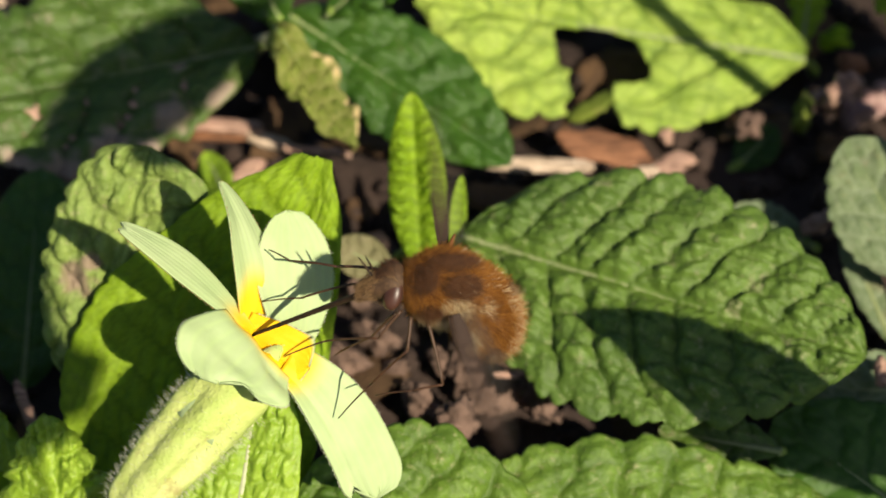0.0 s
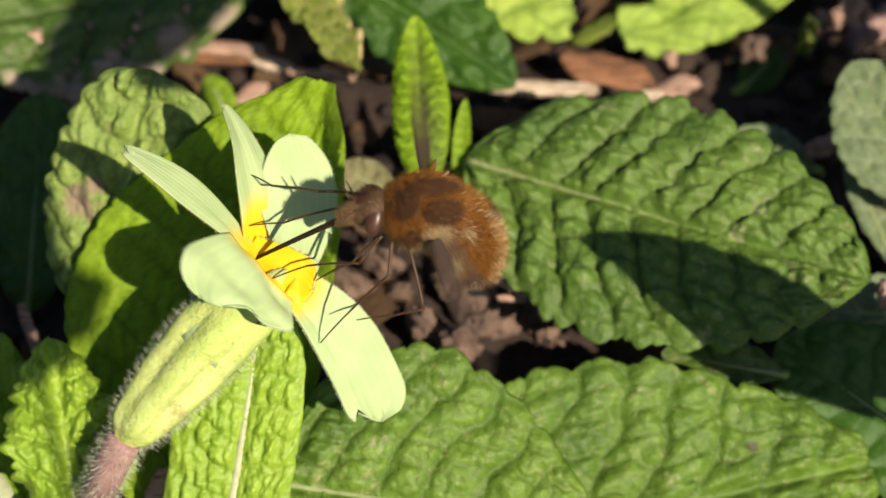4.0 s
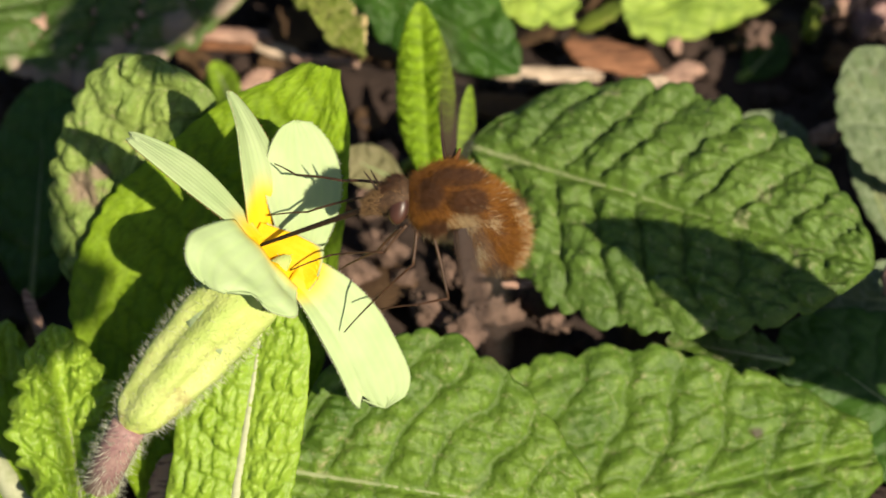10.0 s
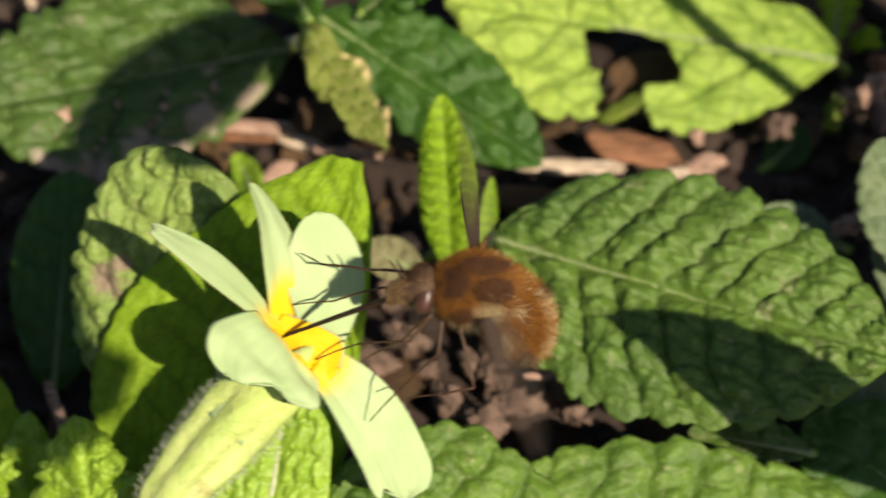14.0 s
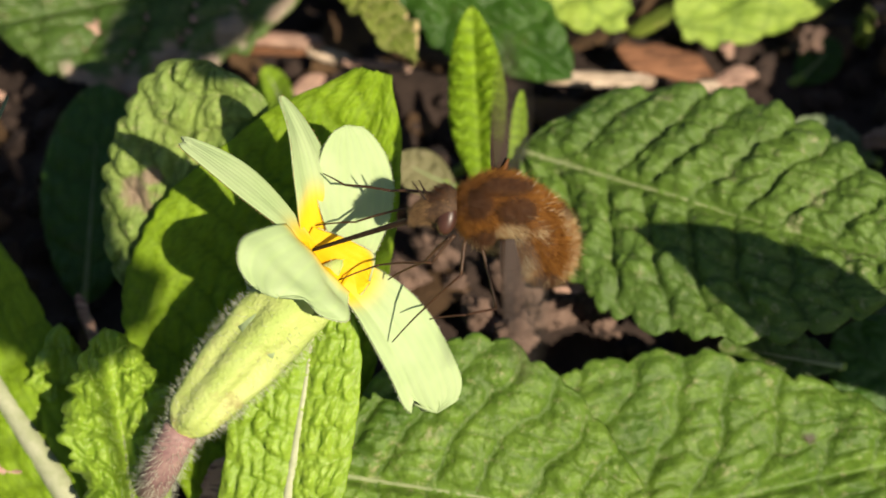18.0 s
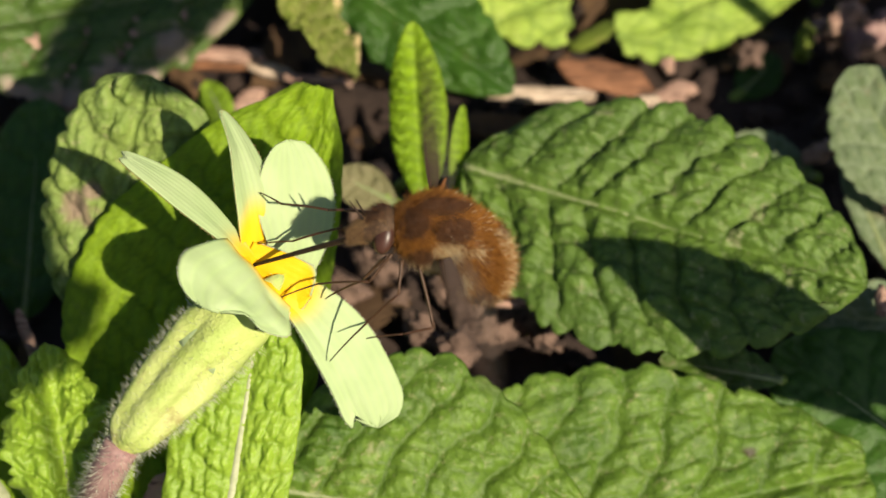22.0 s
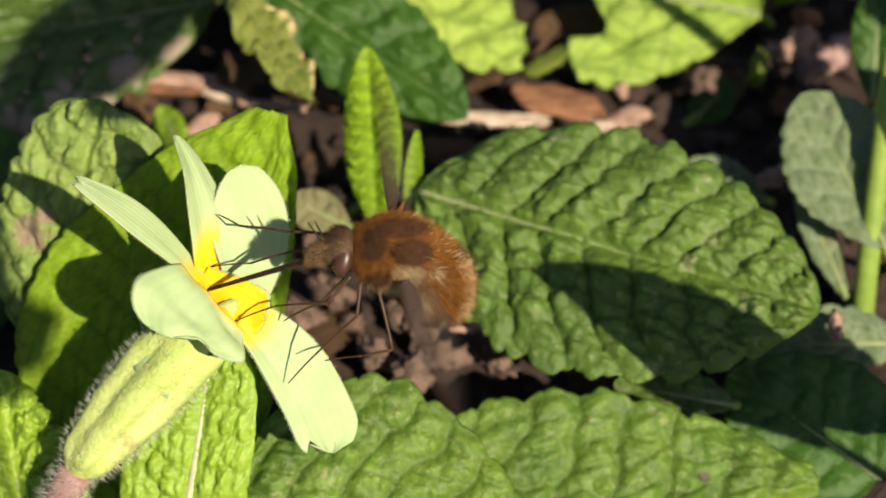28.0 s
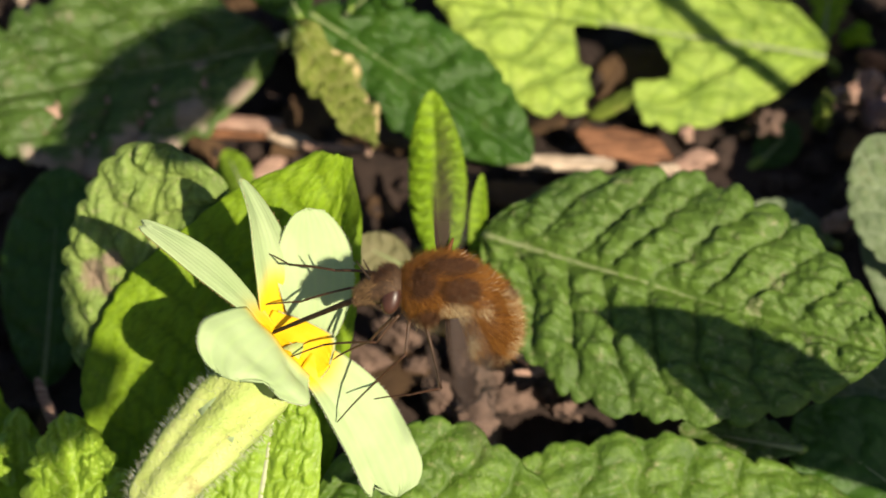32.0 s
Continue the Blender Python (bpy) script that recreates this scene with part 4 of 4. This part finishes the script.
for k, (spot, size, mat, lab) in enumerate([
        (P(36.71, 16.60, -48.6), (1.5, 0.8, 0.8), CHIP, "orange-brown scrap of dead leaf"), (P(35.56, 13.90, -46.2), (2.0, 1.5, 0.9), BARK, "pinkish scrap of dead leaf"),
        (P(31.97, 11.86, -45.7), (1.9, 1.5, 0.8), WITHER, "yellowish scrap of dead leaf"), (P(27.28, 11.14, -46.4), (1.2, 1.0, 0.9), CLOD, "small brown soil crumb"),
        (P(36.74, 11.86, -45.7), (1.6, 1.2, 0.8), PURPLE, "purplish scrap of dead leaf"), (P(33.87, 13.27, -48.3), (1.2, 1.0, 0.8), PURPLE, "purplish scrap of dead leaf"),
        (P(34.51, 9.11, -45.9), (1.3, 1.0, 0.8), LITTER, "dark scrap of dead leaf"), (P(39.29, 13.81, -48.8), (1.5, 1.2, 0.8), PURPLE, "purplish scrap of dead leaf"),
        (P(36.24, 19.32, -53.7), (0.9, 1.4, 0.6), FRESH, "small fresh green scrap of leaf"), (P(33.08, 19.04, -53.5), (1.5, 1.1, 0.5), GREEN, "small green scrap of leaf"),
        (P(27.69, 1.01, -35.9), (1.6, 1.1, 0.6), GREY, "greyish scrap of leaf"), (P(32.18, 2.22, -37.0), (0.8, 1.6, 0.6), BARK, "pinkish-grey scrap of stalk"),
        (P(19.88, 10.09, -45.4), (0.7, 0.6, 0.5), BARK, "pink crumb of bark"), (P(34.67, -9.78, -20.8), (1.3, 1.0, 0.6), BARK, "pinkish scrap of dead leaf")]):
    lump("plant_scrap", spot, size, mat, lab, "plant litter", k + 60, "plant scraps", rough=0.9, n=3)


def scatter(name, count, mat, sizes, flat, label, category, seed):
    """Countless crumbs or flakes, joined."""
    rnd = random.Random(seed)
    bm = bmesh.new()
    bmesh.ops.create_icosphere(bm, subdivisions=1, radius=1)
    ball_v = [v.co.copy() for v in bm.verts]
    ball_f = [tuple(v.index for v in f.verts) for f in bm.faces]
    bm.free()
    verts, faces = [], []
    for _ in range(count):
        x, y = rnd.uniform(-55, 60), rnd.uniform(-35, 95)
        r = rnd.uniform(*sizes) * (1 if rnd.random() < 0.85 else 1.7)
        m = Euler((rnd.uniform(0, 6), rnd.uniform(0, 6), rnd.uniform(0, 6))).to_matrix()
        if flat < 0.5:
            m = Euler((rnd.uniform(-0.6, 0.6), rnd.uniform(-0.6, 0.6), rnd.uniform(0, 6))).to_matrix()
        st = rnd.uniform(0.8, 1.6)
        k = len(verts)
        p = Vector((x, y, 0))
        h = 2.4 * noise.noise(Vector((x, y, 0)) * 0.09) + 1.3 * noise.noise(Vector((x, y, 0)) * 0.25) - 0.8
        p.z = h + r * 0.2
        for v in ball_v:
            c = v * rnd.uniform(0.7, 1.25)
            verts.append((p + m @ Vector((c.x * r * st, c.y * r, c.z * r * flat))) * MM)
        faces += [tuple(i + k for i in f) for f in ball_f]
    tagged(mesh_part(name, verts, faces, mat, None, origin=(0, 0, 0), kind="stuff", smooth=False), label, category)


def dust_on_leaf():
    """Soil splashed over the lower half of the muddy leaf."""
    rnd = random.Random(8)
    bm = bmesh.new()
    bmesh.ops.create_icosphere(bm, subdivisions=1, radius=1)
    ball_v, ball_f = [v.co.copy() for v in bm.verts], [tuple(v.index for v in f.verts) for f in bm.faces]
    bm.free()
    verts, faces = [], []
    for _ in range(170):
        t, q = rnd.uniform(0.08, 0.75), -abs(rnd.gauss(0, 0.35)) - 0.25
        p = P(-16.27, 17.60, -42.0).lerp(P(-43.88, 11.94, -38.0), t) + D(0.0, 1, -0.35) * (max(q, -0.92) * 7.6 * math.sin(math.pi * t) ** 0.6 * MM) + D(0, 0.35, 1) * 0.55 * MM
        r, k = rnd.uniform(0.12, 0.42), len(verts)
        for v in ball_v:
            c = v * r * rnd.uniform(0.7, 1.3)
            verts.append(p + Vector((c.x * 1.3, c.y, c.z * 0.7)) * MM)
        faces += [tuple(i + k for i in f) for f in ball_f]
    tagged(mesh_part("leaf_dust", verts, faces, BARK, None, origin=(0, 0, 0), kind="stuff", smooth=False), "pinkish soil crumbs splashed on a muddy leaf", "soil")


dust_on_leaf()
scatter("soil_crumbs", 1100, SOIL_DIM, (0.2, 0.7), 0.8, "loose brown soil crumbs", "soil", 1)
scatter("dark_crumbs", 1200, SOIL, (0.5, 1.6), 0.8, "dark soil crumbs, shade put into their colour", "soil", 2)
scatter("leaf_litter", 260, LITTER, (0.8, 2.6), 0.12, "dark brown leaf litter flakes", "plant litter", 3)
scatter("pale_litter", 60, BARK, (0.3, 0.9), 0.25, "pinkish bark crumbs", "plant litter", 4)

# ---- bee-fly, on its own axes: u, v, w in millimetres from the middle of its body ----
FLY_AT = P(0.23, -3.44, 6.0)
UNIT = 0.97 * MM
FLY_POSE = Matrix.Translation(FLY_AT) @ BASIS.to_4x4()
fly = thing("bee_fly", (0, 0, 0), "furry ginger-brown bee-fly hovering with its proboscis in the flower", "insect")
fly.matrix_basis = FLY_POSE
ZERO = Vector((0, 0, 0))


def L(u, v, w):
    return Vector((u, v, w)) * UNIT


def ball(center, radii, turn, mat, name, label="", seed=0, n=24, rough=0.03):
    verts, faces = [], []
    for i in range(n + 1):
        th = math.pi * i / n
        for k in range(2 * n):
            a = math.pi * k / n
            c = Vector((math.cos(th), math.sin(th) * math.cos(a), math.sin(th) * math.sin(a)))
            c *= 1 + rough * noise.noise(c * 2 + Vector((seed, 0, 0)))
            verts.append(center + turn @ Vector((c.x * radii[0], c.y * radii[1], c.z * radii[2])) * UNIT)
    for i in range(n):
        for k in range(2 * n):
            a, b = i * 2 * n + k, i * 2 * n + (k + 1) % (2 * n)
            faces.append((a, b, b + 2 * n, a + 2 * n))
    return mesh_part(name, verts, faces, mat, fly, label, origin=ZERO)


def fur(center, radii, turn, count, ln, mat, name, seed, keep, lean, width=0.014, label="", droop=0.35):
    rnd = random.Random(seed)
    roots, lens = [], []
    while len(roots) < count:
        c = Vector((rnd.gauss(0, 1), rnd.gauss(0, 1), rnd.gauss(0, 1))).normalized()
        p = turn @ Vector((c.x * radii[0], c.y * radii[1], c.z * radii[2]))
        nn = (turn @ Vector((c.x / radii[0], c.y / radii[1], c.z / radii[2]))).normalized()
        if not keep(p, nn, rnd):
            continue
        roots.append((center + p * UNIT, (nn + lean + Vector((rnd.uniform(-1, 1), rnd.uniform(-1, 1), rnd.uniform(-1, 1))) * 0.35).normalized()))
        lens.append(rnd.uniform(*ln))
    o = hairs(name, roots, lens, width, mat, None, droop, seed, label)
    o.parent = fly
    return o


TH, TH_R, TH_T = L(-0.1, 1.0, 0.3), (2.95, 2.42, 2.4), Euler((0, radians(10), radians(-10))).to_matrix()
AB, AB_R, AB_T = L(2.4, -0.7, -0.8), (3.3, 2.3, 2.25), Euler((0, radians(10), radians(-62))).to_matrix()
ball(TH, TH_R, TH_T, SKIN, "thorax", seed=1)
ball(AB, AB_R, AB_T, SKIN, "abdomen", seed=2)
BACK = Vector((0.95, -0.45, 0))


def inside(p, n, r, blots, most=1.8):
    """True, by chance, within soft-edged blots given by middle and half widths across and up."""
    near = min(((p.x - x) / a) ** 2 + ((p.y - y) / b) ** 2 for x, y, a, b in blots)
    return n.z > -0.1 and r.random() < most * max(0.0, 1 - near)


DARK_TH = ((0.2, 1.5, 1.9, 0.6), (-1.7, 0.5, 1.1, 1.0), (0.9, 0.0, 1.5, 0.9), (-1.3, -1.6, 1.0, 0.5))
PALE_TH = ((0.7, -1.3, 1.3, 0.7), (-2.3, -1.9, 0.9, 0.5), (-0.3, -2.2, 1.5, 0.45))
DARK_AB = ((0.75, -3.0, 0.8, 0.6), (-1.1, 0.6, 0.7, 0.9), (1.9, 2.0, 0.5, 1.1))
PALE_AB = ((0.25, 0.15, 0.55, 0.45), (-0.6, -1.9, 0.5, 0.8))
SOFT = (0.5, 0.95)
fur(TH, TH_R, TH_T, 14000, SOFT, GINGER, "fur", 11, lambda p, n, r: not (inside(p, n, r, DARK_TH) or inside(p, n, r, PALE_TH, 0.8) or n.y < -0.8), BACK, 0.011, "dense ginger fur", 0.5)
fur(TH, TH_R, TH_T, 11000, SOFT, BROWN, "fur", 12, lambda p, n, r: inside(p, n, r, DARK_TH), BACK, 0.011, "dark brown fur patches", 0.5)
fur(TH, TH_R, TH_T, 2600, (0.5, 1.0), WHITE, "fur", 13, lambda p, n, r: inside(p, n, r, PALE_TH) or n.y < -0.85, BACK + Vector((0, -0.3, 0)), 0.010, "cream belly fur", 0.5)
fur(AB, AB_R, AB_T, 17000, SOFT, GINGER, "fur", 14, lambda p, n, r: not (inside(p, n, r, DARK_AB) or inside(p, n, r, PALE_AB, 0.4)), BACK * 0.8, 0.011, "dense ginger fur", 0.5)
fur(AB, AB_R, AB_T, 3200, SOFT, BROWN, "fur", 15, lambda p, n, r: inside(p, n, r, DARK_AB), BACK * 0.6, 0.011, "dark brown fur patches", 0.5)
fur(AB, AB_R, AB_T, 1100, (0.6, 1.0), WHITE, "fur", 16, lambda p, n, r: abs(n.z) < 0.6 and (n.x > 0.6 and n.y < 0.5 or (n.y < -0.8 and n.x > 0)), BACK * 0.3, 0.014, "pale fringe at the rear rim", 0.5)
fur(AB, AB_R, AB_T, 330, (0.6, 1.1), WHITE, "fur", 19, lambda p, n, r: inside(p, n, r, PALE_AB), BACK * 0.8, 0.012, "cream tufts", 0.4)
fur(AB, AB_R, AB_T, 60, (0.7, 1.1), GLINT, "bristle", 21, lambda p, n, r: n.z > 0 and p.y > 0.2 and p.x > -1.2, BACK * 0.5, 0.016, "scattered shining bristles", 0.2)
fur(TH, TH_R, TH_T, 30, (0.7, 1.1), GLINT, "bristle", 22, lambda p, n, r: n.z > 0 and p.x > 0.8, BACK * 0.5, 0.016, "scattered shining bristles", 0.2)
fur(TH, TH_R, TH_T, 2600, (0.4, 0.75), GINGER, "fur", 23, lambda p, n, r: n.x < -0.55 and n.y < 0.75, Vector((-0.5, -0.1, 0.3)), 0.011, "ruff of ginger fur behind the head", 0.5)
FACING = Vector((-0.9, -0.1, 0.1))
# head: rings from the neck to the mouth as (u, v, half height, half depth)
MUZZLE = [(-3.0, 1.15, 1.2, 1.2), (-3.35, 1.18, 1.5, 1.5), (-3.9, 1.18, 1.52, 1.5), (-4.4, 1.15, 1.3, 1.3), (-4.9, 1.05, 1.0, 1.0), (-5.4, 0.85, 0.78, 0.78), (-5.9, 0.6, 0.6, 0.6), (-6.25, 0.42, 0.3, 0.32)]


def head():
    verts, faces, roots, lens, crown = [], [], [], [], []
    sides, rnd = 28, random.Random(17)
    for u, v, h, d in MUZZLE:
        for k in range(sides):
            a = 2 * math.pi * k / sides
            verts.append(L(u, v + h * math.cos(a), 1.1 + d * math.sin(a)))
    for i in range(len(MUZZLE) - 1):
        for k in range(sides):
            a, b = i * sides + k, i * sides + (k + 1) % sides
            faces.append((a, a + sides, b + sides, b))
    faces.append(tuple(range((len(MUZZLE) - 1) * sides, len(MUZZLE) * sides)))
    mesh_part("head", verts, faces, FACE, fly, "blunt tan-brown head", origin=ZERO)
    for _ in range(3000):
        i, f, a = rnd.randrange(1, len(MUZZLE) - 1), rnd.random(), rnd.uniform(0, 6.283)
        u, v, h, d = [x + (y - x) * f for x, y in zip(MUZZLE[i], MUZZLE[i + 1])]
        n = Vector((-0.25, math.cos(a), math.sin(a))).normalized()
        if math.sin(a) > 0.2 and math.hypot((u + 4.1) / 0.95, (v + h * math.cos(a) - 0.42) / 1.15) < 1:
            continue
        (crown if math.cos(a) > 0.3 and i < 4 else roots).append((L(u, v + h * math.cos(a), 1.1 + d * math.sin(a)), (n * 0.8 + FACING + Vector([rnd.uniform(-0.3, 0.3) for _ in range(3)])).normalized()))
    for name, spots, mat, lab, far in (("fur", roots, TAN, "pale tan face fur", 0.5), ("fur", crown, BROWN, "dark fur on the crown", 0.6)):
        o = hairs(name, spots, [rnd.uniform(0.2, far) for _ in spots], 0.011, mat, None, 0.35, 18, lab)
        o.parent = fly


head()
ball(L(-3.72, 0.42, 2.05), (0.72, 1.2, 0.55), Euler((0, radians(-22), radians(-12))).to_matrix(), EYE, "eye", "large brown compound eye", 6, 22, 0.0)
ball(L(-3.9, 1.9, 0.1), (0.55, 0.9, 0.7), Euler((0, 0, radians(12))).to_matrix(), EYE, "eye", "large brown compound eye", 7, 16, 0.0)


def bar(name, pts, radii, mat, label="", parent=None, sides=7, n=12):
    path = curve_path([L(*p) for p in pts], n)
    r = [radii[0] + (radii[1] - radii[0]) * i / (n - 1) for i in range(n)]
    v, f = tube(path, r, sides)
    return mesh_part(name, v, f, mat, parent or fly, label, origin=ZERO)


MOUTH, SIP = Vector((-6.2, 0.3, 1.2)), Vector((-13.6, -2.75, -7.0))
proboscis = bar("proboscis", [MOUTH, MOUTH.lerp(SIP, 0.5) + Vector((0.3, 0.15, 0.4)), SIP], (0.24, 0.13), BLACK, "long straight dark proboscis", n=18)
bar("antenna", [(-5.2, 1.7, 2.0), (-5.7, 2.4, 2.1), (-6.15, 3.0, 2.1)], (0.11, 0.035), BLACK)
bar("antenna", [(-5.0, 1.9, 1.3), (-5.4, 2.5, 1.2), (-5.7, 3.1, 1.2)], (0.11, 0.035), BLACK)


def leg(*joints):
    """A leg of straight pieces with bent joints: thigh, shin and foot."""
    names = ("thigh", "shin", "foot")
    radii = ((0.13, 0.10), (0.095, 0.075), (0.07, 0.045))
    first = None
    joints = [(u * (1 - w / 172), v * (1 - w / 172), w) for u, v, w in joints]
    for k in range(len(joints) - 1):
        a, b = Vector(joints[k]), Vector(joints[k + 1])
        m = a.lerp(b, 0.5) + Vector((0.05, 0.25, 0)) * (b - a).length * (0.12 if k else 0.25)
        o = bar("leg" if first is None else names[min(k, 2)], [a, m, b], radii[min(k, 2)], THIGH if k == 0 else LEGM, parent=first, n=8)
        first = first or o


leg((-1.4, -1.3, 1.0), (-0.25, -6.0, 1.2), (-2.4, -6.45, 0.4), (-5.0, -6.8, -1.6))
leg((-2.5, -1.2, 1.5), (-2.75, -3.6, 1.4), (-5.4, -6.1, -1.6), (-7.6, -8.5, -5.7))
leg((-3.2, -0.8, 1.0), (-4.8, -2.75, 0.4), (-8.5, -3.0, -3.2), (-11.4, -4.15, -6.0))
leg((-4.2, 0.4, 0.0), (-6.6, 1.05, -1.4), (-10.2, 0.0, -4.6), (-13.0, -0.3, -6.9))
leg((-4.3, 2.0, -0.6), (-7.7, 2.25, -2.4), (-11.0, 2.6, -5.4), (-12.5, 3.35, -7.2))
leg((-3.6, -1.0, 0.0), (-5.3, -2.74, -2.0), (-7.3, -3.7, -4.6), (-7.9, -4.1, -5.6))


def wing(name, label):
    """A wing along +y with its front edge towards -x; smoky front half, clear rear half."""
    def blade(x0, x1, nm, mat, parent, lab=""):
        verts, faces, span = [], [], []
        rows, cols = 22, 8
        for i in range(rows):
            t = i / (rows - 1)
            wd = 3.3 * (math.sin(math.pi * (0.06 + 0.94 * t) ** 0.72) ** 0.55 if t < 1 else 0.05)
            for j in range(cols):
                q = x0 + (x1 - x0) * j / (cols - 1)
                span.append(t)
                verts.append(L(-0.25 * wd + q * wd, t * 10.5, 0.04 * math.sin(q * 9 + t * 5)))
        for i in range(rows - 1):
            for j in range(cols - 1):
                k = i * cols + j
                faces.append((k, k + 1, k + cols + 1, k + cols))
        return mesh_part(nm, verts, faces, mat, parent, lab, {"span": span}, ZERO)
    w = blade(0.0, 0.5, name, WING_DARK, fly, label)
    blade(0.5, 1.0, "membrane", WING_CLEAR, w, "clear rear half of the wing")
    v, f = tube(curve_path([L(-0.3, 0.0, 0), L(-0.8, 2.6, 0), L(-0.85, 5.0, 0)], 14), [0.15 - 0.12 * k / 13 for k in range(14)], 6)
    mesh_part("front_vein", v, f, BLACK, w, "stiff dark front vein", origin=ZERO)
    return w


wing_far = wing("wing", "smoky brown front half of a beating wing")
wing_near = wing("wing", "smoky brown front half of a beating wing")
bar("wing_root", [(0.0, 3.1, -0.9), (0.3, 3.9, -1.1), (0.6, 4.6, -1.2)], (0.35, 0.08), SKIN)

# seconds, millimetres by which the fly drifts to the right and up
DRIFT = [
    (0, 0.00, -0.00), (0.5, -0.20, -0.32), (1, 0.02, -0.14), (1.5, 0.00, -0.34), (2, -0.22, -0.10), (2.5, -0.18, -0.18),
    (4.5, -1.86, -0.00), (5, -1.14, 0.34), (5.5, -1.38, -0.02), (6, -1.32, -0.10), (6.5, -1.18, -0.02), (7, -1.16, -0.22),
    (7.5, -1.02, -0.16), (8, -0.66, -0.22), (8.5, -0.28, -0.18), (9, -0.44, -0.26), (9.5, -0.30, -0.24), (10, -0.18, -0.30),
    (10.5, -0.02, -0.48), (11, -0.34, -0.22), (11.5, -0.40, -0.10), (12, -0.16, 0.06), (12.5, 0.06, -0.28), (13, -0.02, 0.30),
    (13.5, 0.14, -0.44), (14, 0.06, -0.14), (14.5, -0.94, -0.84), (16.5, -0.24, -0.40), (17, -1.08, -0.36), (17.5, -0.72, -0.64),
    (18, -0.44, -0.68), (18.5, -0.76, -0.80), (19, -0.28, -1.04), (19.5, 0.28, -1.28), (20, 0.04, -1.24), (20.5, -0.08, -1.12),
    (21, -0.84, -1.00), (21.5, -0.32, -1.36), (22, -0.72, -1.00), (22.5, -0.72, -1.32), (23, -0.20, -1.08), (23.5, -0.64, -0.88),
    (24, -0.40, -1.12), (24.5, -0.40, -1.20), (25, -1.32, -0.88), (25.5, -1.20, -0.80), (26, -0.52, -1.08), (26.5, -0.52, -1.32),
    (28.5, -0.36, -0.68), (29, -0.32, -0.80), (29.5, -0.72, -0.40), (30, -1.60, 0.08), (30.5, -1.48, -0.04), (31, -0.84, -0.24),
    (31.5, -1.32, -0.16), (32, -1.56, -0.44)]


def motions():
    walk(fly, [(t, FLY_POSE @ Matrix.Translation(L(a, b, 0))) for t, a, b in DRIFT])
    far_rows, near_rows = [], []
    for k in range(0, round(32 * FPS) + 1):
        t = k / FPS
        # the stroke turns between the frames, so that each frame catches the wings on the way
        beat = (0, 1, 0, -1)[k % 4]
        wander = 9 * math.sin(t * 2.3) + 6 * math.sin(t * 5.1 + 1)
        far_rows.append((t, pose(-0.2 * MM, 3.6 * MM, -1.0 * MM, -14, 0, 2 + 0.6 * wander + 10 * beat) @ pose(0, 0, 0, 0, 40 + 1.0 * wander + 14 * beat, 0)))
        near_rows.append((t, pose(0.5 * MM, -1.0 * MM, 2.8 * MM, 6, 0, 196 + 0.9 * wander + 10 * beat) @ pose(0, 0, 0, 0, 148 - 0.8 * wander + 12 * beat, 0)))
    # the proboscis turns at the mouth, so that its tip stays in the throat of the flower
    aim = []
    for t, a, b in DRIFT:
        turn = (SIP - MOUTH).rotation_difference(SIP - Vector((a + 1.16, b + 0.22, 0)) - MOUTH).to_matrix().to_4x4()
        aim.append((t, Matrix.Translation(L(*MOUTH)) @ turn @ Matrix.Translation(-L(*MOUTH))))
    walk(proboscis, aim)
    walk(wing_far, far_rows)
    walk(wing_near, near_rows)


motions()
